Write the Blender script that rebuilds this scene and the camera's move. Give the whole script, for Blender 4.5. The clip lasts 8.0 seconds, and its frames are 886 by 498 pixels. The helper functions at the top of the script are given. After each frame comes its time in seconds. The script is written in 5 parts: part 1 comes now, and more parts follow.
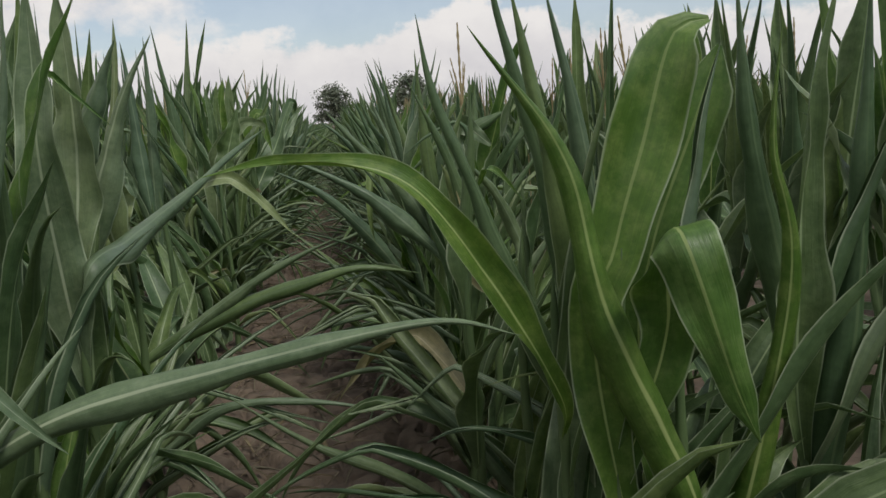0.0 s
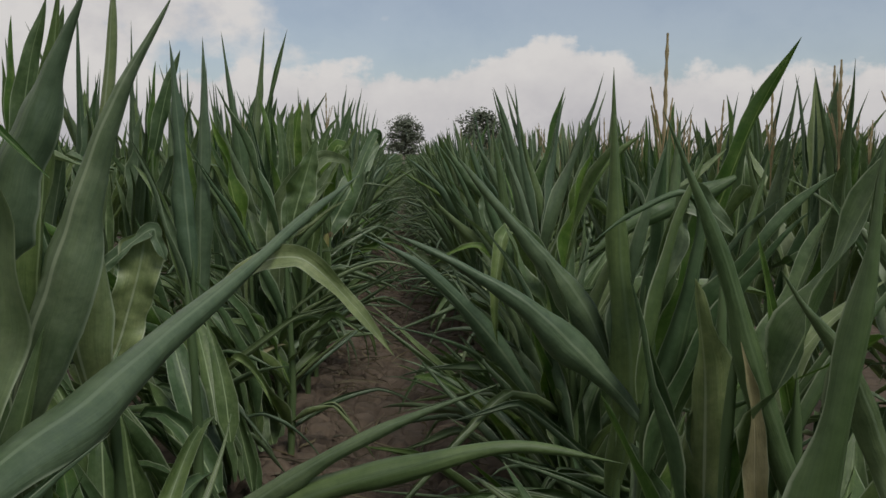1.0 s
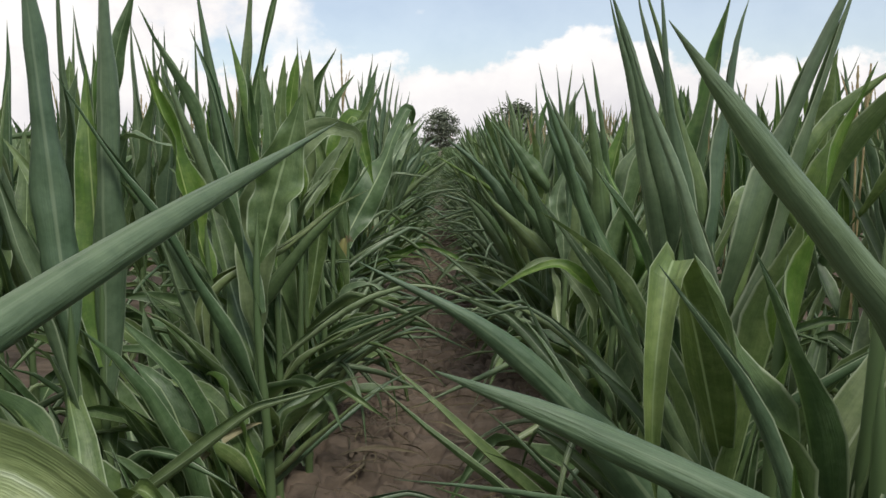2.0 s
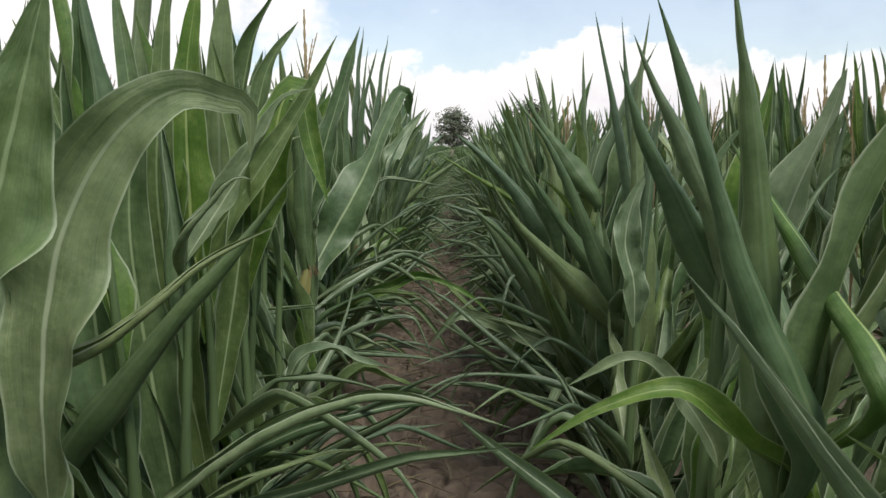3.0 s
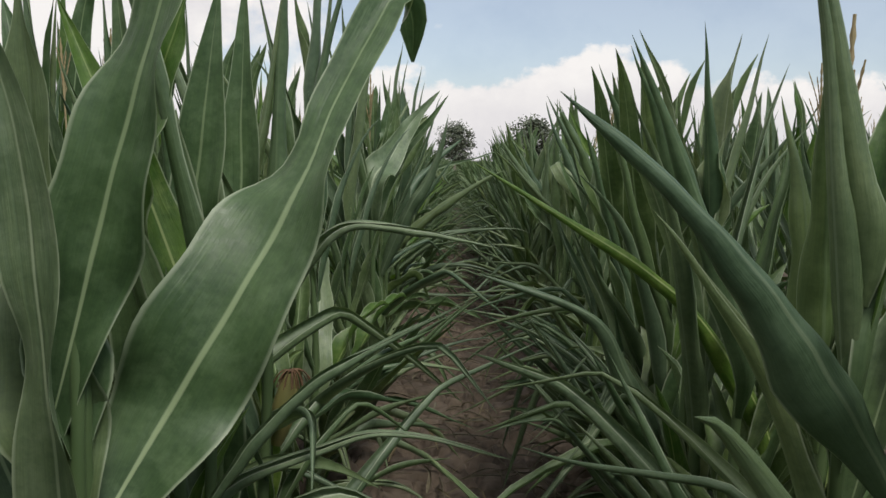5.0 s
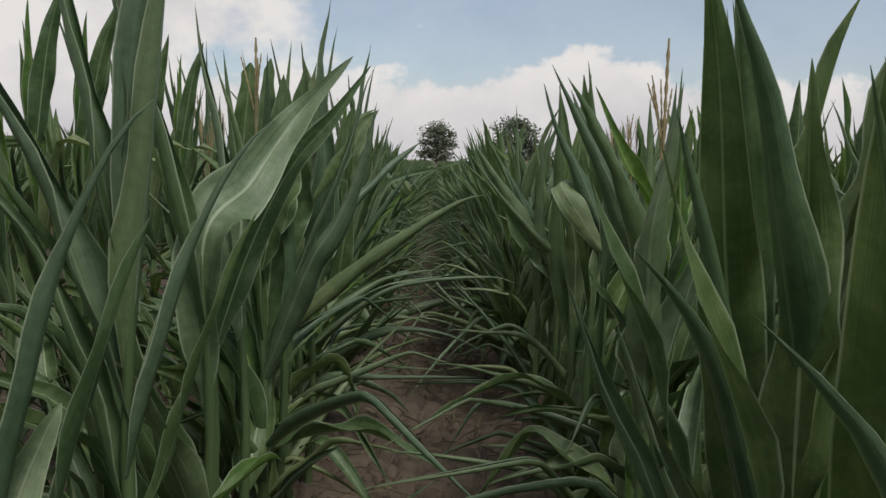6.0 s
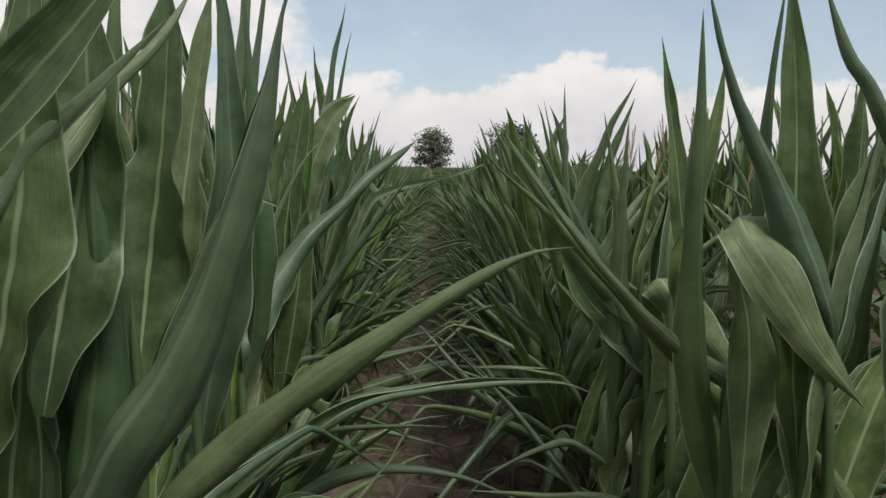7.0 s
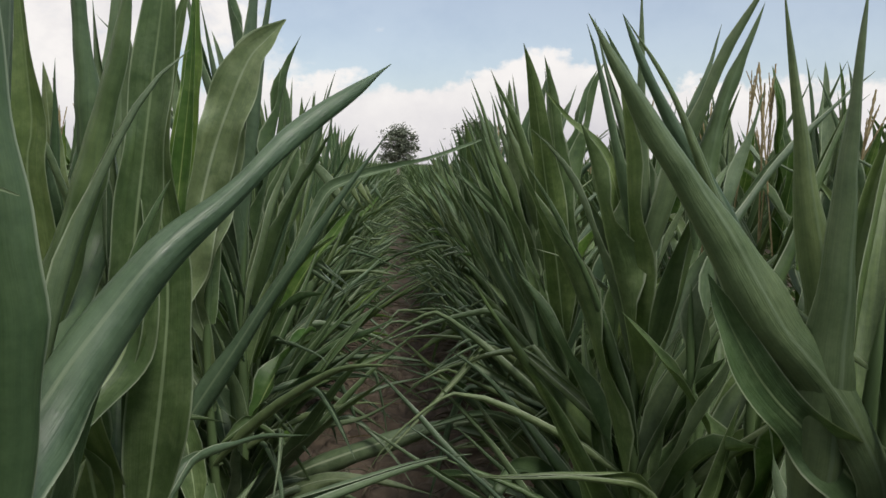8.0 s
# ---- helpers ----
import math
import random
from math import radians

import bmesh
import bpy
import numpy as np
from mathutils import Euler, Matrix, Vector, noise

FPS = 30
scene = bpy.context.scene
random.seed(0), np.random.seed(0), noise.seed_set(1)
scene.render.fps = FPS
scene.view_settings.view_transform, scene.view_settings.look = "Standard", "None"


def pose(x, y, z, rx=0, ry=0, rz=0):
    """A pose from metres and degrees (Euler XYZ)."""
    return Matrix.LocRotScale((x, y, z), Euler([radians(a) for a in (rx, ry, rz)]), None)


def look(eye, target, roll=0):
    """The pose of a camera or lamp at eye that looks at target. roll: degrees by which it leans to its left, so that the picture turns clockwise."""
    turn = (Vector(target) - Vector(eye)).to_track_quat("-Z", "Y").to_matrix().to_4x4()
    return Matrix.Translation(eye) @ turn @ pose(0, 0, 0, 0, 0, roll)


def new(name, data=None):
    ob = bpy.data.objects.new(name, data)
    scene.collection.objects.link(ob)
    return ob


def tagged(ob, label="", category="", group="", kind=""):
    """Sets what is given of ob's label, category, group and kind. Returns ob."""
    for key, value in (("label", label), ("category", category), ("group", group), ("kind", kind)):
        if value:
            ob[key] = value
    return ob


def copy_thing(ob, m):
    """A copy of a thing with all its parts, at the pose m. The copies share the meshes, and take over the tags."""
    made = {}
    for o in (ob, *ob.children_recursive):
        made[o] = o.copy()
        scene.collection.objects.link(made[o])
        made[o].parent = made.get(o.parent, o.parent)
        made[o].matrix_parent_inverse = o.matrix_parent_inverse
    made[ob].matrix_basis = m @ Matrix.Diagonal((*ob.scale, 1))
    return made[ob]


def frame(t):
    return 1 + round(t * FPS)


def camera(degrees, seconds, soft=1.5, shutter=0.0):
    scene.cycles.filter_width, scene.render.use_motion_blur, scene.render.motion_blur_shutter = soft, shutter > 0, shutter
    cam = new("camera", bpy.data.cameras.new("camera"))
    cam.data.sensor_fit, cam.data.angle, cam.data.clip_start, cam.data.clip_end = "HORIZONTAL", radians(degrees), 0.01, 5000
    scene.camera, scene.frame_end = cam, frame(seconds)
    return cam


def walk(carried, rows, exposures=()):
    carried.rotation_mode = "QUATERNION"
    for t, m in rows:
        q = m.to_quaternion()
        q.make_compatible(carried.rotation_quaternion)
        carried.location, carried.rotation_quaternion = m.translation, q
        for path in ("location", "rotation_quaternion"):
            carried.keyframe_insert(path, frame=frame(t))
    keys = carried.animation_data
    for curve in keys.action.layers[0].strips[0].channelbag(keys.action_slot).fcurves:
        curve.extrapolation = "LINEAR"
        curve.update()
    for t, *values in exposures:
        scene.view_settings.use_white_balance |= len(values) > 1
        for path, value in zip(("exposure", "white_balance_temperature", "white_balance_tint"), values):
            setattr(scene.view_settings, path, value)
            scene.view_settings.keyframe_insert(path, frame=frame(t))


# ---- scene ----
cam = camera(60.0, 8.0)
PATH = [
    (0, pose(0.120, 0.000, 1.010, 80.14, 3.60, -7.96)),
    (0.5, pose(0.070, 0.454, 1.046, 82.65, 1.40, -3.39)),
    (1, pose(-0.002, 0.885, 1.052, 82.89, -0.17, -2.88)),
    (1.5, pose(-0.028, 1.398, 1.018, 82.49, 0.64, -1.18)),
    (3, pose(0.011, 2.867, 0.981, 82.35, -0.17, 0.72)),
    (3.5, pose(-0.003, 3.363, 0.991, 83.52, -1.24, -1.40)),
    (4, pose(0.023, 3.808, 0.988, 83.24, -1.32, 0.21)),
    (4.5, pose(-0.048, 4.273, 0.964, 83.24, -1.51, 0.96)),
    (5, pose(-0.096, 4.708, 0.958, 83.38, -1.24, 0.81)),
    (6.5, pose(0.048, 6.595, 1.026, 83.41, -1.40, -0.90)),
    (7, pose(-0.017, 7.100, 1.013, 83.88, -1.14, -0.85)),
    (7.5, pose(-0.013, 7.591, 0.992, 84.44, -0.41, -3.20)),
    (8, pose(-0.041, 7.998, 0.953, 83.70, -0.63, -3.33)),
]
walk(cam, PATH, exposures=[(0, -0.24), (0.5, -0.37), (1.0, -0.58), (1.5, -0.16), (3.0, 0.30), (3.5, -0.06), (4.0, -0.41), (4.5, -0.32), (5.0, -0.05), (6.5, -0.42), (7.0, -0.14), (7.5, -0.37), (8.0, -0.04)])

# ---- world and sun ----
SUN_EL, SUN_AZ = 57.0, 146.0      # degrees above the horizon; compass turn from +y towards +x


def build_world():
    w = bpy.data.worlds.new("sky")
    scene.world = w
    w.use_nodes = True
    nt = w.node_tree
    nt.nodes.clear()
    N, L = nt.nodes.new, nt.links.new
    out = N("ShaderNodeOutputWorld")
    sky = N("ShaderNodeTexSky")
    sky.sky_type, sky.sun_disc = "NISHITA", False
    sky.sun_elevation, sky.sun_rotation = radians(SUN_EL), radians(SUN_AZ)
    bg = N("ShaderNodeBackground")
    bg.inputs["Strength"].default_value = 0.13
    L(sky.outputs[0], bg.inputs["Color"])
    tc = N("ShaderNodeTexCoord")

    def noise_tex(scale, detail, rough, zs):
        mp = N("ShaderNodeMapping")
        mp.inputs["Scale"].default_value = (1, 1, zs)
        L(tc.outputs["Generated"], mp.inputs["Vector"])
        n = N("ShaderNodeTexNoise")
        n.inputs["Scale"].default_value, n.inputs["Detail"].default_value, n.inputs["Roughness"].default_value = scale, detail, rough
        L(mp.outputs[0], n.inputs["Vector"])
        return n.outputs["Fac"]

    def math_node(op, a, b=0.0, c=0.0):
        m = N("ShaderNodeMath")
        m.operation = op
        for i, v in enumerate((a, b, c)):
            if hasattr(v, "links"):
                L(v, m.inputs[i])
            else:
                m.inputs[i].default_value = v
        return m.outputs[0]

    def smooth(v, lo, hi):
        r = N("ShaderNodeMapRange")
        r.interpolation_type = "SMOOTHSTEP"
        r.inputs["From Min"].default_value, r.inputs["From Max"].default_value = lo, hi
        L(v, r.inputs["Value"])
        return r.outputs["Result"]

    sep = N("ShaderNodeSeparateXYZ")
    L(tc.outputs["Generated"], sep.inputs[0])
    X, Y, Z = sep.outputs
    puff = noise_tex(11.0, 8.0, 0.58, 1.3)
    wide = noise_tex(2.2, 5.0, 0.55, 2.0)
    # a bank of cumulus low over the horizon, whose top edge is uneven
    off = math_node("DIVIDE", math_node("SUBTRACT", X, 0.185), 0.095)
    heap = math_node("POWER", 2.718, math_node("MULTIPLY", math_node("MULTIPLY", off, off), -1.0))
    edge = math_node("ADD", math_node("ADD", math_node("MULTIPLY", puff, 0.13), math_node("MULTIPLY", heap, 0.035)), 0.046)
    low = smooth(math_node("SUBTRACT", edge, Z), 0.0, 0.022)
    # broken cloud higher up, thicker to the west
    west = math_node("MULTIPLY", X, -0.30)
    high = smooth(math_node("ADD", math_node("ADD", math_node("MULTIPLY", wide, 0.75), math_node("MULTIPLY", puff, 0.30)), west), 0.52, 0.66)
    cover = math_node("MAXIMUM", math_node("MAXIMUM", low, high), 0.28)
    tone = N("ShaderNodeValToRGB")
    tone.color_ramp.elements[0].position, tone.color_ramp.elements[0].color = 0.28, (0.66, 0.64, 0.68, 1)
    tone.color_ramp.elements[1].position, tone.color_ramp.elements[1].color = 0.70, (0.95, 0.92, 0.90, 1)
    deep = smooth(math_node("SUBTRACT", edge, Z), 0.015, 0.10)
    L(math_node("SUBTRACT", math_node("ADD", puff, 0.14), math_node("MULTIPLY", math_node("MULTIPLY", deep, low), 0.22)), tone.inputs[0])
    cloud = N("ShaderNodeBackground")
    cloud.inputs["Strength"].default_value = 1.02
    L(tone.outputs[0], cloud.inputs["Color"])
    mix = N("ShaderNodeMixShader")
    L(cover, mix.inputs[0])
    L(bg.outputs[0], mix.inputs[1])
    L(cloud.outputs[0], mix.inputs[2])
    L(mix.outputs[0], out.inputs["Surface"])


build_world()
sun = new("sun", bpy.data.lights.new("sun", "SUN"))
sun.data.energy, sun.data.angle, sun.data.color = 2.4, radians(18), (1.0, 0.96, 0.88)
sa, se = radians(SUN_AZ), radians(SUN_EL)
sun.matrix_world = look(Vector((math.sin(sa) * math.cos(se), math.cos(sa) * math.cos(se), math.sin(se))) * 50, (0, 0, 0))


# ---- materials ----
def material(name):
    m = bpy.data.materials.new(name)
    m.use_nodes = True
    nt = m.node_tree
    return m, nt, nt.nodes["Principled BSDF"], nt.nodes["Material Output"]


def ramp(nt, fac, stops):
    r = nt.nodes.new("ShaderNodeValToRGB")
    els = r.color_ramp.elements
    while len(els) < len(stops):
        els.new(0.5)
    for e, (p, c) in zip(els, stops):
        e.position, e.color = p, (*c, 1)
    nt.links.new(fac, r.inputs[0])
    return r.outputs[0]


def noise_node(nt, vec, scale, detail=4.0, rough=0.55, stretch=(1, 1, 1)):
    mp = nt.nodes.new("ShaderNodeMapping")
    mp.inputs["Scale"].default_value = stretch
    nt.links.new(vec, mp.inputs["Vector"])
    n = nt.nodes.new("ShaderNodeTexNoise")
    n.inputs["Scale"].default_value, n.inputs["Detail"].default_value, n.inputs["Roughness"].default_value = scale, detail, rough
    nt.links.new(mp.outputs[0], n.inputs["Vector"])
    return n.outputs["Fac"]


def mix_rgb(nt, fac, a, b, blend="MIX"):
    m = nt.nodes.new("ShaderNodeMix")
    m.data_type, m.blend_type = "RGBA", blend
    for sock, v in ((m.inputs[0], fac), (m.inputs[6], a), (m.inputs[7], b)):
        if hasattr(v, "links"):
            nt.links.new(v, sock)
        elif isinstance(v, (int, float)):
            sock.default_value = v
        else:
            sock.default_value = (*v, 1)
    return m.outputs[2]


def leaf_material(name, dark, light, rib, tip, gloss=0.43, through_share=0.15, edge=(0.38, 0.44, 0.30)):
    """A maize blade: parallel veins, a pale midrib, blotches, a drier tip. u runs across the blade, v along it."""
    m, nt, bsdf, out = material(name)
    N, L = nt.nodes.new, nt.links.new
    uv = N("ShaderNodeUVMap").outputs[0]
    geo = N("ShaderNodeNewGeometry")
    info = N("ShaderNodeObjectInfo")
    pos = N("ShaderNodeTexCoord").outputs["Object"]
    blotch = noise_node(nt, pos, 9.0, 3.0)
    col = ramp(nt, blotch, [(0.3, dark), (0.7, light)])
    fine = noise_node(nt, pos, 70.0, 5.0, 0.65)
    col = mix_rgb(nt, 1.0, col, ramp(nt, fine, [(0.28, (0.78, 0.80, 0.80)), (0.72, (1.18, 1.16, 1.15))]), "MULTIPLY")
    wax = ramp(nt, noise_node(nt, pos, 28.0, 5.0, 0.7), [(0.46, (0, 0, 0)), (0.72, (0.42, 0.42, 0.42))])
    col = mix_rgb(nt, wax, col, tuple(0.5 * a + 0.5 * b for a, b in zip(light, rib)))
    streak = noise_node(nt, uv, 1.0, 4.0, 0.6, (9, 2.5, 1))
    col = mix_rgb(nt, 1.0, col, ramp(nt, streak, [(0.30, (0.86, 0.88, 0.90)), (0.70, (1.12, 1.10, 1.08))]), "MULTIPLY")
    vary = N("ShaderNodeMath")
    vary.operation = "ADD"
    L(info.outputs["Random"], vary.inputs[0])
    L(geo.outputs["Random Per Island"], vary.inputs[1])
    frac = N("ShaderNodeMath")
    frac.operation = "FRACT"
    L(vary.outputs[0], frac.inputs[0])
    tint = ramp(nt, frac.outputs[0], [(0.0, (0.75, 0.84, 0.85)), (0.45, (1.0, 1.0, 1.0)), (0.8, (1.12, 1.08, 0.94)), (0.92, (1.22, 1.15, 0.92)), (1.0, (1.38, 1.26, 1.0))])
    col = mix_rgb(nt, 1.0, col, tint, "MULTIPLY")
    veins = noise_node(nt, uv, 1.0, 2.0, 0.5, (55, 1.2, 1))
    vein = ramp(nt, veins, [(0.35, (0.93, 0.94, 0.93)), (0.65, (1.05, 1.05, 1.05))])
    col = mix_rgb(nt, 1.0, col, vein, "MULTIPLY")
    sep = N("ShaderNodeSeparateXYZ")
    L(uv, sep.inputs[0])
    off = N("ShaderNodeMath")
    off.operation = "SUBTRACT"
    L(sep.outputs[0], off.inputs[0])
    off.inputs[1].default_value = 0.5
    ab = N("ShaderNodeMath")
    ab.operation = "ABSOLUTE"
    L(off.outputs[0], ab.inputs[0])
    ribf = ramp(nt, ab.outputs[0], [(0.016, (1, 1, 1)), (0.032, (0, 0, 0))])
    fade = ramp(nt, sep.outputs[1], [(0.0, (1.0, 1.0, 1.0)), (0.95, (0.3, 0.3, 0.3))])
    ribf = mix_rgb(nt, 1.0, ribf, fade, "MULTIPLY")
    col = mix_rgb(nt, ribf, col, rib)
    # Pale margins, brightened further so highlights along the blade edges are painted in.
    margin = ramp(nt, ab.outputs[0], [(0.458, (0, 0, 0)), (0.488, (0.75, 0.75, 0.75))])
    col = mix_rgb(nt, margin, col, edge)
    patch = noise_node(nt, pos, 17.0, 3.0, 0.6)
    dry = N("ShaderNodeMath")
    dry.operation = "MULTIPLY_ADD"
    L(patch, dry.inputs[0])
    dry.inputs[1].default_value = 0.22
    L(sep.outputs[1], dry.inputs[2])
    dryf = ramp(nt, dry.outputs[0], [(1.02, (0, 0, 0)), (1.12, (1, 1, 1))])
    col = mix_rgb(nt, dryf, col, tip)
    L(col, bsdf.inputs["Base Color"])
    bsdf.inputs["Roughness"].default_value = gloss
    bsdf.inputs["Specular IOR Level"].default_value = 0.44
    bump = N("ShaderNodeBump")
    bump.inputs["Strength"].default_value, bump.inputs["Distance"].default_value = 0.22, 0.0015
    L(veins, bump.inputs["Height"])
    crease = N("ShaderNodeBump")
    crease.inputs["Strength"].default_value, crease.inputs["Distance"].default_value = 0.20, 0.010
    L(streak, crease.inputs["Height"])
    pucker = N("ShaderNodeBump")
    pucker.inputs["Strength"].default_value, pucker.inputs["Distance"].default_value = 0.30, 0.006
    L(noise_node(nt, uv, 1.0, 3.0, 0.55, (4.5, 13, 1)), pucker.inputs["Height"])
    L(pucker.outputs[0], crease.inputs["Normal"])
    L(crease.outputs[0], bump.inputs["Normal"])
    L(bump.outputs[0], bsdf.inputs["Normal"])
    rough = ramp(nt, fine, [(0.3, (gloss - 0.06,) * 3), (0.7, (gloss + 0.12,) * 3)])
    L(rough, bsdf.inputs["Roughness"])
    tr = N("ShaderNodeBsdfTranslucent")
    L(mix_rgb(nt, 1.0, col, (1.15, 1.25, 0.62), "MULTIPLY"), tr.inputs["Color"])
    mx = N("ShaderNodeMixShader")
    mx.inputs[0].default_value = through_share
    L(bsdf.outputs[0], mx.inputs[1])
    L(tr.outputs[0], mx.inputs[2])
    L(mx.outputs[0], out.inputs["Surface"])
    return m


def plain_material(name, a, b, scale, rough=0.7, bump=0.3, dist=0.004, stretch=(1, 1, 1)):
    m, nt, bsdf, out = material(name)
    pos = nt.nodes.new("ShaderNodeTexCoord").outputs["Object"]
    n1 = noise_node(nt, pos, scale, 6.0, 0.6, stretch)
    nt.links.new(ramp(nt, n1, [(0.3, a), (0.7, b)]), bsdf.inputs["Base Color"])
    bsdf.inputs["Roughness"].default_value = rough
    bp = nt.nodes.new("ShaderNodeBump")
    bp.inputs["Strength"].default_value, bp.inputs["Distance"].default_value = bump, dist
    nt.links.new(n1, bp.inputs["Height"])
    nt.links.new(bp.outputs[0], bsdf.inputs["Normal"])
    return m


LEAF = leaf_material("maize_leaf", (0.061, 0.107, 0.040), (0.109, 0.170, 0.068), (0.35, 0.44, 0.24), (0.26, 0.22, 0.10))
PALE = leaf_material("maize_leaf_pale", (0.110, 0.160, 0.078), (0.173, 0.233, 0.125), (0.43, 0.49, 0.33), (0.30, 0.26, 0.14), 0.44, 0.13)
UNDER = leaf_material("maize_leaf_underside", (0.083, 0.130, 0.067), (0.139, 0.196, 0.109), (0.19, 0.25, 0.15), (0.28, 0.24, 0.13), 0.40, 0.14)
ROLLED = leaf_material("maize_leaf_rolled", (0.064, 0.111, 0.047), (0.113, 0.174, 0.079), (0.135, 0.195, 0.095), (0.26, 0.22, 0.10), 0.42, 0.14)
FRESH = leaf_material("maize_leaf_fresh", (0.054, 0.118, 0.021), (0.097, 0.182, 0.036), (0.42, 0.50, 0.20), (0.34, 0.30, 0.07), 0.42, 0.22)
DRY = leaf_material("maize_leaf_dry", (0.20, 0.19, 0.10), (0.34, 0.31, 0.18), (0.42, 0.38, 0.24), (0.36, 0.27, 0.14), 0.6, 0.12)
LITTER = leaf_material("dead_leaf", (0.09, 0.075, 0.05), (0.22, 0.19, 0.13), (0.26, 0.22, 0.15), (0.16, 0.12, 0.08), 0.75, 0.08, (0.20, 0.17, 0.12))
HUSK = plain_material("husk", (0.20, 0.22, 0.08), (0.36, 0.30, 0.10), 30.0, 0.6, 0.4, 0.002, (1, 1, 0.2))
SILK = plain_material("silk", (0.10, 0.05, 0.025), (0.20, 0.11, 0.05), 60.0, 0.7)
STALK = plain_material("maize_stalk", (0.07, 0.12, 0.045), (0.12, 0.17, 0.07), 14.0, 0.5, 0.2, 0.002, (1, 1, 0.15))
TASSEL = plain_material("tassel_straw", (0.26, 0.19, 0.09), (0.38, 0.32, 0.17), 40.0, 0.8)
SOIL = plain_material("dry_soil", (0.076, 0.058, 0.042), (0.158, 0.120, 0.086), 14.0, 0.95, 0.6, 0.01)
BARK = plain_material("bark", (0.05, 0.04, 0.03), (0.10, 0.08, 0.06), 6.0, 0.9)
# Foliage greens lightened so that the distance haze is in the colour.
CROWN = plain_material("tree_foliage", (0.100, 0.122, 0.080), (0.170, 0.192, 0.132), 1.2, 0.7)


# ---- mesh tools ----
class Sheet:
    """Gathers vertices, faces and uv of one mesh."""

    def __init__(self):
        self.v, self.f, self.uv, self.count = [], [], [], 0

    def grid(self, pts, wrap=False):
        """pts: (n, m, 3) array; quads between them, with u across m and v along n."""
        n, m, _ = pts.shape
        i = np.arange(n - 1)[:, None] * m + np.arange(m - 1)[None, :] + self.count
        q = np.stack([i, i + 1, i + m + 1, i + m], -1).reshape(-1, 4)
        uu, vv = np.meshgrid(np.linspace(0, 1, m), np.linspace(0, 1, n))
        self.v.append(pts.reshape(-1, 3))
        self.uv.append(np.stack([uu, vv], -1).reshape(-1, 2))
        self.f.append(q)
        if wrap:
            j = np.arange(n - 1) * m + self.count
            self.f.append(np.stack([j + m - 1, j, j + m, j + 2 * m - 1], -1))
        self.count += n * m

    def mesh(self, name, mat):
        v, f, uv = np.concatenate(self.v), np.concatenate(self.f), np.concatenate(self.uv)
        me = bpy.data.meshes.new(name)
        me.vertices.add(len(v))
        me.vertices.foreach_set("co", v.ravel().astype(np.float32))
        me.loops.add(f.size)
        me.loops.foreach_set("vertex_index", f.ravel().astype(np.int32))
        me.polygons.add(len(f))
        me.polygons.foreach_set("loop_start", np.arange(0, f.size, 4, dtype=np.int32))
        me.polygons.foreach_set("use_smooth", np.ones(len(f), dtype=bool))
        layer = me.uv_layers.new(name="UVMap")
        layer.data.foreach_set("uv", uv[f.ravel()].ravel().astype(np.float32))
        me.materials.append(mat)
        me.update(calc_edges=True)
        return me


def scroll(half, turn, m, curl=1.5):
    """Cross-sections of blades whose two margins roll inwards: (n, m) offsets across and up. half: half widths; turn: the angle a margin has rolled through;
    curl: 1 for one even tube, more for two scrolls with a flat middle."""
    k = (m - 1) // 2
    q = (np.arange(k * 6) + 0.5) / (k * 6)
    th = turn[:, None] * q[None, :] ** curl
    cx = np.cumsum(np.cos(th), 1)[:, 5::6] / (k * 6) * half[:, None]
    cz = np.cumsum(np.sin(th), 1)[:, 5::6] / (k * 6) * half[:, None]
    zero = np.zeros((len(half), 1))
    return np.concatenate([-cx[:, ::-1], zero, cx], 1), np.concatenate([cz[:, ::-1], zero, cz], 1)


